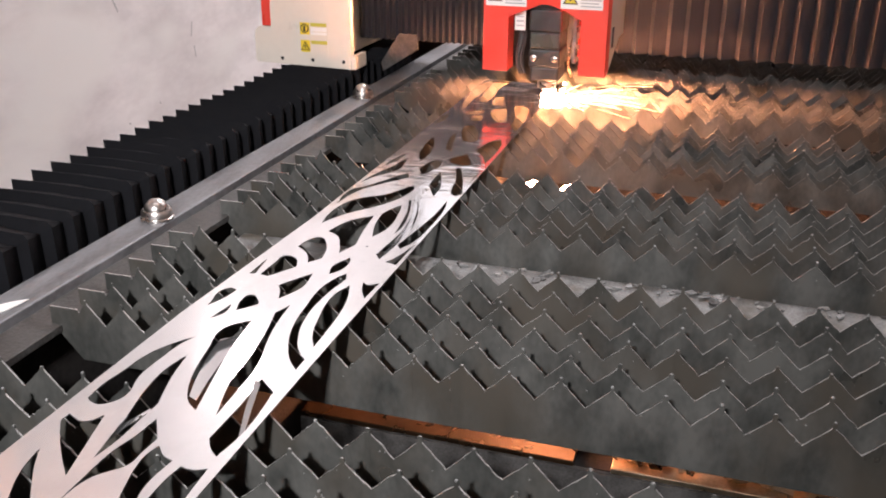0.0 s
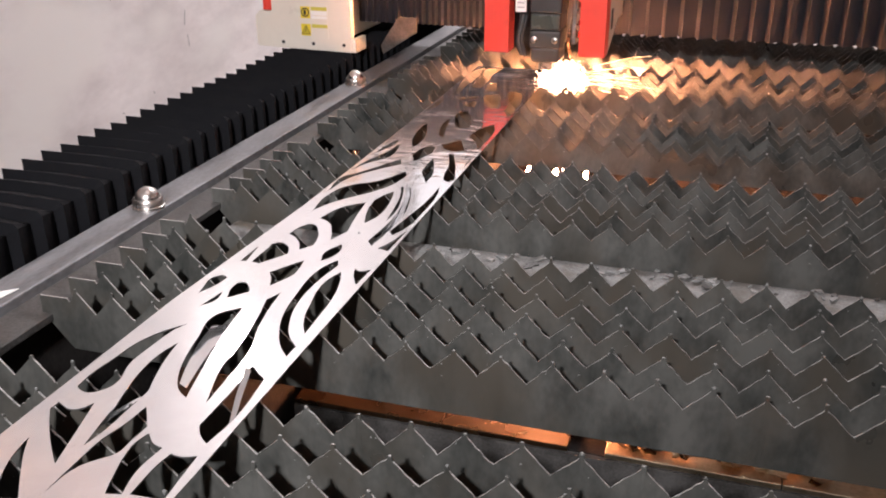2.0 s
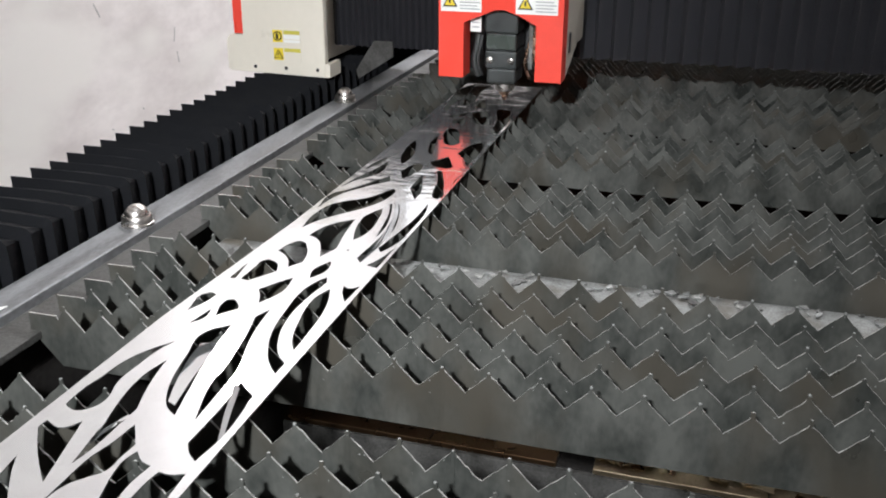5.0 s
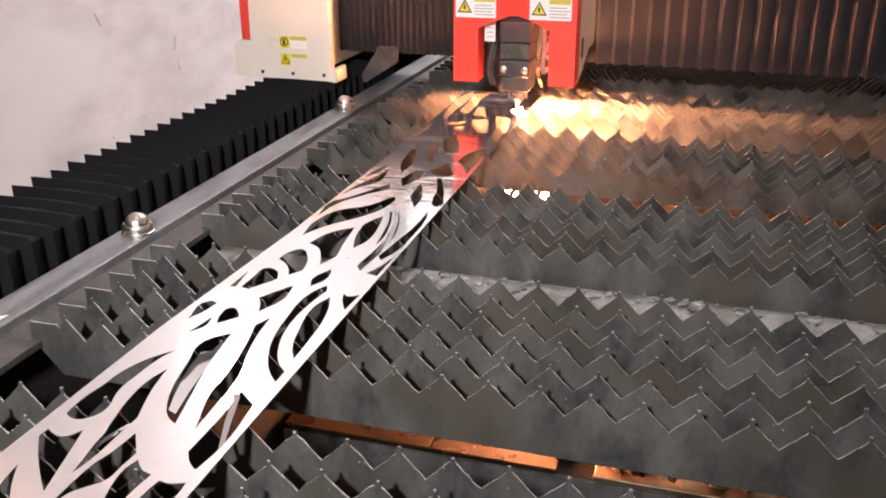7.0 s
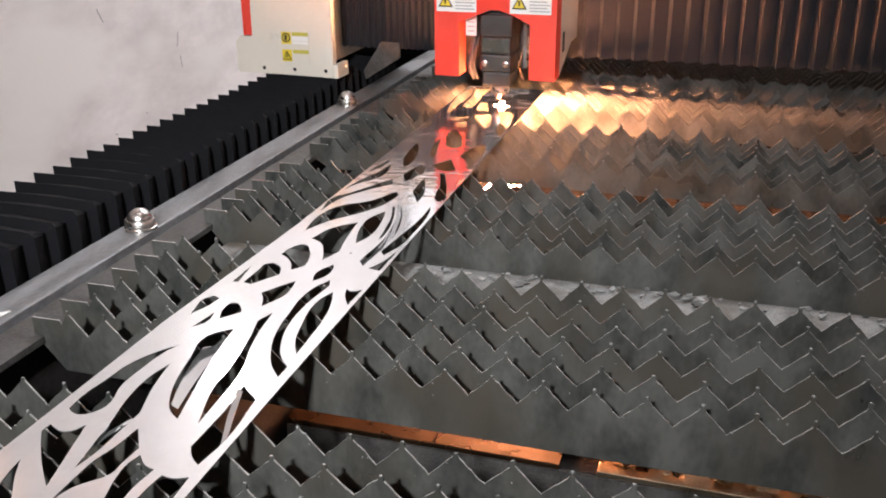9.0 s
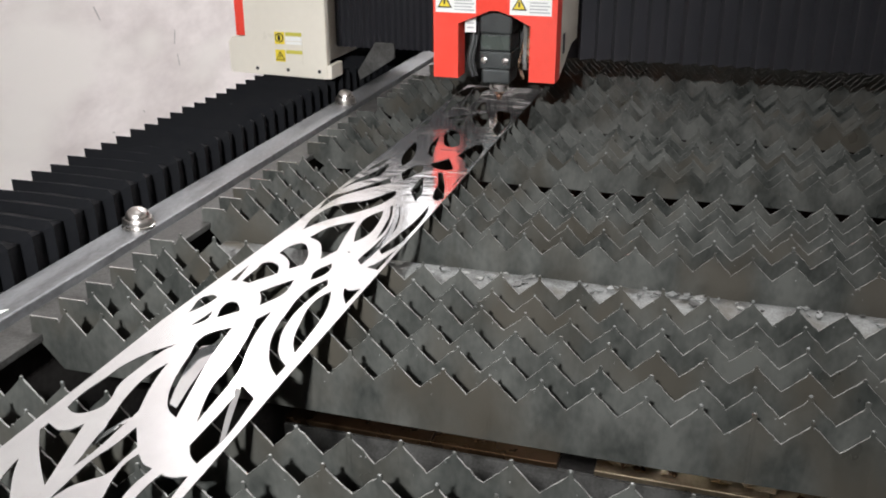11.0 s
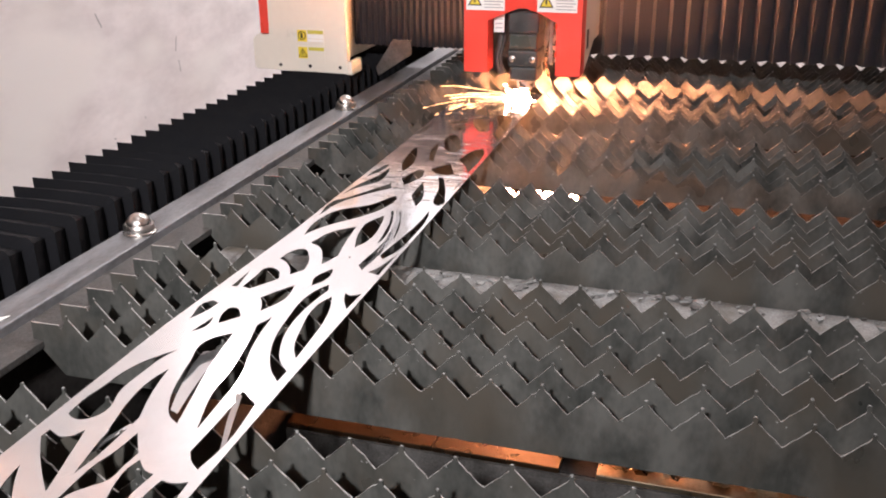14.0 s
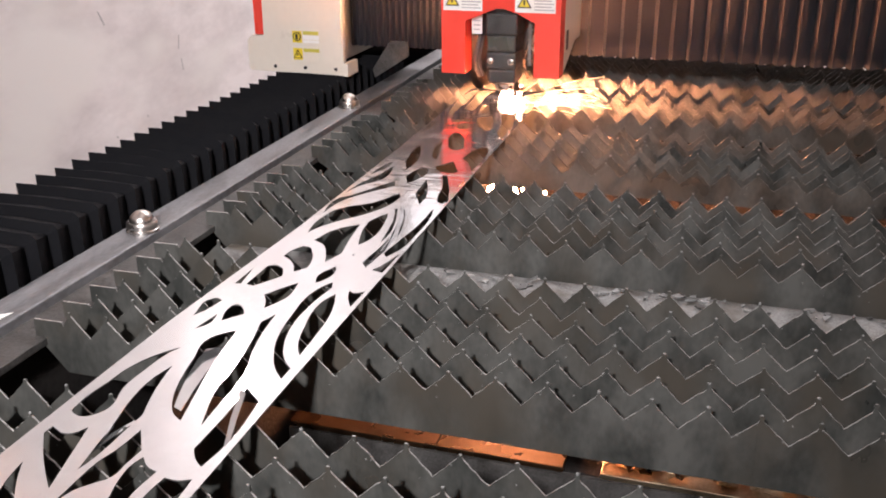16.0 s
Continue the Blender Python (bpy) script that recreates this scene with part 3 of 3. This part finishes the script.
    return tagged(ob, "polished cut-out piece lying tilted in its opening", "offcut", "loose cut-out pieces")


cut_out_piece([(-165, -260), (-149, -248), (-140, -277), (-132, -314), (-122, -352), (-109, -396), (-120, -390), (-131, -365), (-146, -326), (-158, -291)], -5)
cut_out_piece([(-152, -408), (-149, -411), (-153, -443), (-153, -483), (-156, -481), (-159, -441)], -4)
cut_out_piece([(-76, -345), (-69, -348), (-60, -382), (-48, -423), (-52, -423), (-66, -383)], 9)
cut_out_piece([(-105, 203), (-85, 151), (-71, 80), (-72, 17), (-76, -15), (-83, -8), (-80, 64), (-89, 138)], 4)

# ---- side bellows over the guide rail ----
def accordion(bm, n, pitch, section, depth):
    """Saw-tooth skin along y: section is a list of (x, z) with outward (dx, dz); each pleat falls slowly and steps up again."""
    rnd = random.Random(5)
    prev = None
    for k in range(n):
        lift = rnd.uniform(-0.0012, 0.0012)
        for q, f in ((0.0, 0.0), (0.4, 0.42), (0.8, 0.86), (0.9, 1.0)):
            y, s = (k + q) * pitch, depth * f + lift
            cur = [bm.verts.new((x - dx * s, y, z - dz * s)) for x, z, dx, dz in section]
            if prev:
                for i in range(len(cur) - 1):
                    bm.faces.new((prev[i], cur[i], cur[i + 1], prev[i + 1]))
            prev = cur
    return bm


def side_bellows():
    bl = empty("side_bellows", pose(0, -1.0215, 0))
    bm = accordion(bmesh.new(), 62, 0.0443, [(-0.697, -0.10, -0.6, 0), (-0.697, 0.0195, -0.5, 1), (-0.61, 0.0205, 0, 0.85), (-0.524, 0.019, 0.5, 1), (-0.517, 0.012, 1, 0.6), (-0.515, -0.10, 1, 0)], 0.0165)
    part("pleated_skin", bm, BELLOWS, bl)
    part("base", boxbm(-0.72, -0.505, 0, 2.72, -0.30, -0.085), DARKSTEEL, bl)
    return tagged(bl, "black pleated bellows cover over the guide rail", "bellows")


side_bellows()
slab("machine_side", -0.72, -0.472, YB0, YB1, FL, -0.302, DARKSTEEL, "dark steel machine frame under the bellows", "frame")
slab("machine_body", -0.47, 1.25, YB0, YB1, FL, -0.532, DARKSTEEL, "dark steel machine frame under the bed", "frame")


# ---- gantry ----
def triangle_sign(parent, x, y, z, s):
    t = s * 0.58
    part("sign_triangle", prism(bmesh.new(), [(x - t, z - s / 2), (x + t, z - s / 2), (x, z + s / 2)], y - 0.0022, y - 0.0013), INK, parent, "black edged warning triangle")
    q = 0.72
    part("sign_field", prism(bmesh.new(), [(x - t * q, z - s / 2 * q - 0.001), (x + t * q, z - s / 2 * q - 0.001), (x, z + s / 2 * q - 0.001)], y - 0.0030, y - 0.0023), YELLOW, parent)
    part("sign_mark", boxbm(x - s * 0.07, x + s * 0.07, y - 0.0038, y - 0.0031, z - s * 0.25, z + s * 0.12), INK, parent)


def gantry():
    ga = empty("gantry")
    # end plate
    bm = bmesh.new()
    prism(bm, [(-0.764, 0.021), (-0.523, 0.0165), (-0.523, 0.33), (-0.722, 0.33), (-0.722, 0.104), (-0.757, 0.104), (-0.768, 0.092), (-0.768, 0.027)], 0.0, 0.02)
    bmesh.ops.bevel(bm, geom=bm.edges[:], offset=0.0015, segments=2, affect="EDGES")
    plate = part("end_plate", bm, CREAM, ga, "cream painted end cover with three bolt holes")
    part("trim_stripe", boxbm(-0.748, -0.7235, 0.004, 0.05, 0.106, 0.33, bevel=0.001), RED, ga, "red painted edge strip")
    part("bottom_flange", prism(bmesh.new(), [(-0.5225, 0.0175), (-0.512, 0.0175), (-0.512, 0.048), (-0.5225, 0.048)], 0.001, 0.062), CREAM, ga)
    for x in (-0.698, -0.620, -0.542):
        bm = lathe(bmesh.new(), [(0.0042, 0), (0.0042, 0.003)], pose(x, -0.0008, 0.0335, -90), 16)
        part("bolt_hole", bm, INK, plate)
    for z, kind in ((0.106, "disc"), (0.066, "tri")):
        lb = part("warning_label", boxbm(-0.650, -0.580, -0.0014, -0.0002, z - 0.02, z + 0.016), CREAM, plate, "small yellow warning label")
        part("label_square", boxbm(-0.648, -0.624, -0.0022, -0.0015, z - 0.014, z + 0.013), YELLOW, lb)
        part("label_bar", boxbm(-0.621, -0.581, -0.0022, -0.0015, z + 0.005, z + 0.013), OLIVE, lb)
        if kind == "disc":
            part("print_line", boxbm(-0.621, -0.581, -0.0022, -0.0015, z - 0.006, z + 0.003), WHITE, lb)
            part("print_line", boxbm(-0.621, -0.581, -0.0022, -0.0015, z - 0.014, z - 0.008), WHITE, lb)
            part("disc", lathe(bmesh.new(), [(0.0105, 0), (0.0105, 0.0008)], pose(-0.636, -0.0022, z, 90), 24), INK, lb)
            part("disc_field", lathe(bmesh.new(), [(0.0078, 0), (0.0078, 0.0008)], pose(-0.636, -0.0031, z, 90), 24), YELLOW, lb)
            part("disc_mark", boxbm(-0.639, -0.633, -0.0048, -0.004, z - 0.006, z + 0.006), INK, lb)
        else:
            triangle_sign(lb, -0.636, -0.001, z, 0.02)
    # box of the drive behind the end plate
    part("drive_box", boxbm(-0.72, -0.575, 0.021, 0.33, 0.03, 0.33, bevel=0.002), CREAM, ga)
    # beam and its pleated covers
    part("beam_base", boxbm(-0.574, 1.27, 0.191, 0.41, 0.067, 0.1045, bevel=0.002), DARKSTEEL, ga)
    part("beam", boxbm(-0.574, 1.27, 0.192, 0.40, 0.105, 0.272, bevel=0.002), DARKSTEEL, ga)
    part("left_bracket", prism(bmesh.new(), [(-0.439, 0.09), (-0.485, 0.02), (-0.48, 0.0), (-0.393, 0.055), (-0.393, 0.09)], 0.09, 0.095), LEDGE, ga, "dark oily sheet metal bracket")
    for x0, n, pitch, fold, name in ((-0.572, 28, 0.0158, 0.78, "left_bellows"), (-0.06, 35, 0.0375, 0.27, "right_bellows")):
        bm = bmesh.new()
        prev = None
        for k in range(2 * n + 1):
            x = x0 + (k // 2) * pitch + (fold * pitch if k % 2 else 0)
            y = 0.158 if k % 2 else 0.158 + min(0.028, pitch * 0.9)
            zb = 0.0615
            cur = (bm.verts.new((x, y, zb)), bm.verts.new((x, y, 0.272)), bm.verts.new((x, y + 0.003, 0.272)), bm.verts.new((x, y + 0.003, zb)))
            if prev:
                for i in range(4):
                    bm.faces.new((prev[i], cur[i], cur[(i + 1) % 4], prev[(i + 1) % 4]))
            prev = cur
        part(name, bm, PLEAT, ga, "dark pleated bellows with lighter folds")
    part("top_cover", boxbm(-0.574, 1.27, 0.13, 0.40, 0.273, 0.283, bevel=0.002), CREAM, ga)
    return tagged(ga, "gantry beam with cream end cover and black bellows", "gantry")


def carriage():
    ca = empty("cutting_carriage")
    # red front cover with an arched opening; x is counted from the nozzle
    top = 0.285
    bm = bmesh.new()
    prism(bm, [(-0.122, 0.070), (-0.071, 0.070), (-0.071, 0.178), (-0.071, top), (-0.122, top)], -0.062, -0.012)
    prism(bm, [(0.074, 0.070), (0.126, 0.070), (0.126, top), (0.074, top), (0.074, 0.178)], -0.062, -0.012)
    prism(bm, [(-0.071, 0.178), (-0.030, 0.195), (-0.006, 0.205), (0.010, 0.205), (0.040, 0.195), (0.074, 0.178), (0.074, top), (-0.071, top)], -0.062, -0.012)
    bmesh.ops.remove_doubles(bm, verts=bm.verts, dist=1e-5)
    part("front_cover", bm, RED, ca, "red painted cover with an arched opening")
    bm = bmesh.new()
    for x0, x1 in ((-0.122, -0.119), (0.123, 0.126)):
        a = [(x0, -0.011, 0.072), (x0, 0.12, 0.118), (x0, 0.19, 0.118), (x0, 0.19, top)] + [(x0, -0.011, top)]
        va = [bm.verts.new(p) for p in a]
        vb = [bm.verts.new((p[0] + x1 - x0, p[1], p[2])) for p in a]
        bm.faces.new(va)
        bm.faces.new(vb[::-1])
        for k in range(5):
            bm.faces.new((va[k], vb[k], vb[(k + 1) % 5], va[(k + 1) % 5]))
    box(bm, -0.1185, 0.1225, 0.185, 0.19, 0.118, top)
    box(bm, -0.1185, 0.1225, -0.0115, 0.1845, top - 0.004, top)
    box(bm, -0.1185, 0.1225, -0.0115, 0.1845, 0.262, 0.266)
    box(bm, -0.1185, 0.1225, -0.0115, -0.0075, 0.266, top - 0.004)
    part("side_cover", bm, CREAM, ca, "cream painted side panels")
    part("side_vent", boxbm(0.1262, 0.128, 0.01, 0.028, 0.115, 0.155, bevel=0.0008), DARKSTEEL, ca)
    part("inner_plate", boxbm(-0.118, 0.1225, 0.062, 0.07, 0.08, 0.2615), DARKSTEEL, ca)
    for x0 in (-0.117, 0.033):
        lb = part("warning_label", boxbm(x0, x0 + 0.082, -0.0635, -0.0625, 0.199, 0.245), WHITE, ca, "white laser warning label with yellow bar")
        triangle_sign(lb, x0 + 0.019, -0.0625, 0.221, 0.026)
        part("label_bar", boxbm(x0 + 0.038, x0 + 0.08, -0.0648, -0.0637, 0.23, 0.242), OLIVE, lb)
        for q in range(4):
            part("print_line", boxbm(x0 + 0.039, x0 + 0.079 - 0.005 * (q % 2), -0.0644, -0.0637, 0.204 + 0.006 * q, 0.2062 + 0.006 * q), GREYINK, lb)
    part("right_frame", boxbm(0.052, 0.06, -0.02, 0.03, 0.085, 0.19, bevel=0.001), GREYSTEEL, ca)
    part("brass_valve", lathe(bmesh.new(), [(0.006, 0), (0.006, 0.05), (0.004, 0.052), (0.004, 0.07)], pose(0.063, -0.015, 0.10), 14), COPPER, ca, smooth=True)
    return tagged(ca, "red and cream cover of the laser cutting carriage", "machine carriage")


def cutting_head(ca):
    hd = part("cutting_head", bmesh_body(), HEADGREY, ca, "dark grey cast laser cutting head")
    part("window_panel", boxbm(-0.029, 0.029, -0.0425, -0.041, 0.118, 0.145, bevel=0.001), mat("head_panel", (0.07, 0.085, 0.075), 0.3, 0.1), hd)
    for x in (-0.0215, 0.0215):
        part("screw", lathe(bmesh.new(), [(0.0068, 0), (0.0068, 0.002), (0.005, 0.0032)], pose(x, -0.0425, 0.0955, 90), 20), CHROME, hd, smooth=True)
    part("data_tag", boxbm(-0.062, -0.040, -0.043, -0.041, 0.150, 0.190), WHITE, hd, "small white printed tag")
    for q in range(3):
        part("tag_print", boxbm(-0.058, -0.044, -0.0442, -0.0432, 0.158 + 0.009 * q, 0.1605 + 0.009 * q), GREYINK, hd)
    part("nozzle_ring", ring_knurl(), CHROME, hd, "knurled steel nozzle ring")
    part("nozzle", lathe(bmesh.new(), [(0.0025, 0.007), (0.004, 0.008), (0.0065, 0.016), (0.0125, 0.024), (0.014, 0.0262)]), COPPER, hd, smooth=True)
    # hose and cable beside the casting
    for x, mtl, r in ((-0.055, HEADGREY, 0.006), (-0.048, DARKSTEEL, 0.003), (0.05, COPPER, 0.0035)):
        cu = tube([(x, 0.0, 0.055), (x - 0.006, -0.012, 0.09), (x + 0.003, -0.01, 0.14), (x, 0.01, 0.21)], r)
        part("hose", cu, mtl, hd, smooth=True)
    return hd


def tube(pts, r, n=8):
    bm = bmesh.new()
    fine = []
    P = [Vector(p) for p in pts]
    for i in range(len(P) - 1):
        a, b, c, d = P[max(i - 1, 0)], P[i], P[i + 1], P[min(i + 2, len(P) - 1)]
        for s in range(6):
            t = s / 6
            fine.append(0.5 * ((2 * b) + (c - a) * t + (2 * a - 5 * b + 4 * c - d) * t * t + (3 * b - a - 3 * c + d) * t ** 3))
    fine.append(P[-1])
    prev = None
    for i, p in enumerate(fine):
        d = (fine[min(i + 1, len(fine) - 1)] - fine[max(i - 1, 0)]).normalized()
        u = d.cross(Vector((0.3, 1, 0.1))).normalized()
        w = d.cross(u)
        cur = [bm.verts.new(p + r * (math.cos(a) * u + math.sin(a) * w)) for a in (2 * math.pi * k / n for k in range(n))]
        if prev:
            for k in range(n):
                bm.faces.new((prev[k], prev[(k + 1) % n], cur[(k + 1) % n], cur[k]))
        prev = cur
    return bm


def ring_knurl():
    bm = lathe(bmesh.new(), [(0.0155, 0.0265), (0.0185, 0.0285), (0.0185, 0.042), (0.016, 0.044)], n=28)
    for k in range(14):
        a = 2 * math.pi * k / 14
        bmesh.ops.create_cube(bm, size=1, matrix=pose(0.0187 * math.cos(a), 0.0187 * math.sin(a), 0.035, 0, 0, math.degrees(a)) @ Matrix.Diagonal((0.002, 0.0035, 0.012, 1)))
    return bm


def bmesh_body():
    bm = bmesh.new()
    box(bm, -0.033, 0.033, -0.040, 0.04, 0.148, 0.192, bevel=0.004)
    box(bm, -0.0305, 0.0305, -0.040, 0.04, 0.114, 0.1475, bevel=0.003)
    box(bm, -0.032, 0.032, -0.042, 0.04, 0.078, 0.1135, bevel=0.004)
    box(bm, -0.0295, 0.0295, -0.036, 0.036, 0.0475, 0.0775, bevel=0.005)
    prism(bm, [(-0.033, 0.1925), (0.033, 0.1925), (0.026, 0.206), (0.0, 0.212), (-0.026, 0.206)], -0.036, 0.036)
    return bm


ga = gantry()
ca = carriage()
hd = cutting_head(ca)


# ---- glow and sparks of the cut ----
def blob(bm, rnd, x, y, z, r, sx=1.5):
    bmesh.ops.create_icosphere(bm, subdivisions=1, radius=r, matrix=Matrix.Translation((x, y, z)) @ pose(0, 0, 0, 0, rnd.uniform(-40, 40), rnd.uniform(-30, 30)) @ Matrix.Diagonal((sx, 1, 1, 1)))


def cutting_flame():
    rnd = random.Random(11)
    fl = empty("cutting_flame")
    bm = bmesh.new()
    for k in range(14):
        blob(bm, rnd, rnd.gauss(0, 0.006), rnd.gauss(0, 0.004), rnd.gauss(-0.004, 0.004), rnd.uniform(0.002, 0.0055))
    part("molten_core", bm, FLAME, fl, smooth=True)
    return tagged(fl, "white-hot glow of molten metal under the nozzle", "flame")


def spark_burst():
    rnd = random.Random(12)
    bu = empty("spark_burst")
    bm = bmesh.new()
    for k in range(70):
        d = abs(rnd.gauss(0, 0.03))
        blob(bm, rnd, d - 0.008, rnd.gauss(0, 0.004 + 0.12 * d), rnd.gauss(0.002, 0.004 + 0.14 * d), rnd.uniform(0.001, 0.0065) * max(0.2, 1 - d / 0.1), 2.0)
    for k in range(9):
        blob(bm, rnd, rnd.gauss(0.004, 0.006), rnd.gauss(0, 0.004), rnd.gauss(0.003, 0.004), rnd.uniform(0.005, 0.009), 1.1)
    part("molten_spray", bm, FLAME, bu, smooth=True)
    for k in range(34):
        a, e, far = rnd.gauss(0, 14), rnd.gauss(14, 8), rnd.uniform(0.06, 0.23)
        way = Vector((math.cos(radians(e)) * math.cos(radians(a)), math.sin(radians(a)), math.sin(radians(e))))
        t0 = rnd.uniform(0.1, 0.7)
        pts = [way * far * q - Vector((0, 0, 0.03 * (far * q) ** 2 / 0.04)) for q in (t0, t0 + (1 - t0) * 0.4, t0 + (1 - t0) * 0.75, 1)]
        part("spark", tube(pts, rnd.uniform(0.00012, 0.0003), 4), SPARK, bu)
    return tagged(bu, "burst of flying orange sparks beside the nozzle", "sparks")


def fireball():
    """Dense cloud of burning droplets imitating the cut's bloom, thinning out at its rim."""
    rnd = random.Random(17)
    fi = empty("fireball")
    bm = bmesh.new()
    for k in range(420):
        d = rnd.random() ** 0.7
        a, b = rnd.uniform(0, 2 * math.pi), rnd.uniform(-1, 1)
        c = math.sqrt(1 - b * b)
        blob(bm, rnd, 0.028 + 0.062 * d * c * math.cos(a), 0.02 * d * c * math.sin(a), 0.008 + 0.042 * d * b, 0.0115 * (1.12 - d) ** 1.2, 1.2)
    part("bloom_droplets", bm, BLOOM, fi, smooth=True)
    return tagged(fi, "dense ball of burning droplets imitating the bloom of the cut", "sparks")


def falling_sparks():
    rnd = random.Random(13)
    fa = empty("falling_sparks")
    bm = bmesh.new()
    for k in range(140):
        z = -0.135 * rnd.random() ** 0.45
        blob(bm, rnd, rnd.uniform(-0.01 + 0.4 * z, 0.012 - 0.8 * z), rnd.gauss(0, 0.008), z, rnd.uniform(0.0015, 0.0045), 1.7)
    part("molten_drops", bm, UNDER, fa, smooth=True)
    return tagged(fa, "molten drops falling through the bed below the cut", "sparks")


def ember():
    bm = bmesh.new()
    rnd = random.Random(14)
    for k in range(5):
        blob(bm, rnd, rnd.gauss(0, 0.002), rnd.gauss(0, 0.001), rnd.gauss(0, 0.002), rnd.uniform(0.0015, 0.003), 1.2)
    ob = new("glowing_ember", finish(bm, "glowing_ember", EMBER, True))
    return tagged(ob, "small orange glowing ember on a slat", "ember")


em = ember()
em2 = copy_thing(em, pose(0, 0, 0))
fl, bu, fa, fi = cutting_flame(), spark_burst(), falling_sparks(), fireball()
ba = copy_thing(bu, pose(0, 0, 0.4, 0, 0, 180))

# when each glow is out at the cut; at other times it is shut inside the beam
FLAME_ON = [(0.0, 2.95), (5.7, 9.7), (13.45, 16.0)]
BURST_ON = [(0.0, 1.05), (1.85, 2.8), (7.3, 8.6), (14.6, 16.0)]
BACK_ON = [(13.55, 14.35)]
BALL_ON = [(0.45, 1.05), (1.85, 2.75), (14.75, 15.95)]
UNDER_ON = [(0.0, 2.75), (5.7, 9.6), (13.5, 16.0)]


def along(t):
    """Travel of gantry and carriage at t, on straight lines between the rows."""
    for a, b in zip(TRAVEL, TRAVEL[1:]):
        if a[0] <= t <= b[0]:
            q = (t - a[0]) / (b[0] - a[0])
            return [u + (v - u) * q for u, v in zip(a, b)]


def glow_rows(spans, offset, shut, seed, jitter, turn=0, dip=0):
    rnd = random.Random(seed)
    rows = []
    for k in range(161):
        t = k / 10
        _, g, h, z = along(t)
        on = any(a <= t <= b for a, b in spans)
        x, y = -0.068 + h, 0.852 + g
        if on:
            m = pose(x + offset[0], y + offset[1], offset[2], rnd.uniform(-jitter, jitter), dip, turn + rnd.uniform(-jitter, jitter) * 0.4)
        else:
            m = pose(x + shut[0], y + shut[1], shut[2], 0, 0, turn)
        rows.append((t, m))
        # stay until just before the change
        nxt = any(a <= t + 0.1 <= b for a, b in spans)
        if nxt != on and t < 16:
            _, g, h, z = along(min(16, t + 0.0667))
            o = offset if on else shut
            rows.append((t + 0.0667, pose(-0.068 + h + o[0], 0.852 + g + o[1], o[2], 0, 0, turn)))
    return rows


def motions():
    walk(ga, [(t, pose(0, 0.93 + g, 0)) for t, g, h, z in TRAVEL])
    walk(ca, [(t, pose(-0.068 + h, 0.852 + g, 0)) for t, g, h, z in TRAVEL])
    walk(hd, [(t, pose(0, 0, z)) for t, g, h, z in TRAVEL])
    # the ember glows on a slat tip after the cut, then drops into the tray
    rest = pose(-0.03, 0.797, -0.004)
    walk(em, [(0, pose(-0.03, 0.8, -0.48)), (2.6, pose(-0.03, 0.8, -0.48)), (2.7, rest), (3.7, rest), (3.9, pose(-0.03, 0.802, -0.48)), (16, pose(-0.03, 0.802, -0.48))])
    rest = pose(0.02, 0.8, -0.006, 0, 40)
    walk(em2, [(0, pose(0.02, 0.8, -0.47)), (2.6, pose(0.02, 0.8, -0.47)), (2.7, rest), (3.02, rest), (3.1, pose(0.02, 0.8, -0.47)), (16, pose(0.02, 0.8, -0.47))])
    walk(fl, glow_rows(FLAME_ON, (0.002, -0.014, 0.002), (0, 0.378, 0.19), 3, 20))
    walk(bu, glow_rows(BURST_ON, (0.004, -0.004, 0.002), (-0.02, 0.378, 0.17), 4, 12))
    walk(ba, glow_rows(BACK_ON, (-0.004, -0.004, 0.004), (0.02, 0.378, 0.17), 6, 12, 180, 11))
    walk(fi, glow_rows(BALL_ON, (0.004, -0.006, 0.004), (-0.03, 0.378, 0.185), 7, 8))
    walk(fa, glow_rows(UNDER_ON, (0.012, 0.008, -0.1), (-0.02, 0.378, 0.262), 5, 10))


TRAVEL = [(0, 0.010, 0.019, 0), (0.5, 0.045, 0.022, 0), (1, 0.079, 0.023, 0), (1.5, 0.084, 0.024, 0), (2, 0.054, 0.025, 0), (2.5, 0.018, 0.028, 0), (2.8, 0.01, 0.026, 0), (3.0, 0.002, 0.018, 0.01),
          (3.2, -0.02, -0.005, 0.009), (3.5, -0.042, -0.027, 0.009), (4, -0.040, -0.027, 0.009), (5.2, -0.035, -0.02, 0.008), (6.3, -0.03, -0.012, 0), (6.5, -0.025, -0.009, 0), (7, 0, 0, 0), (7.5, 0.031, 0.004, 0), (8, 0.027, 0.001, 0),
          (8.5, 0.0145, -0.024, 0), (9, -0.004, -0.044, 0), (9.4, -0.015, -0.047, 0), (11.0, -0.027, -0.035, 0.009), (11.5, -0.027, -0.031, 0.01), (12, 0.09, -0.032, 0.011), (12.5, 0.087, -0.029, 0.009), (13, 0.088, -0.027, 0.007),
          (13.3, 0.088, -0.027, 0.006), (13.5, 0.089, -0.026, 0.003), (14, 0.09, -0.005, 0.002), (14.5, 0.094, 0.015, 0), (15, 0.081, -0.009, 0), (15.5, 0.060, -0.029, 0), (16, 0.045, -0.049, 0)]
motions()
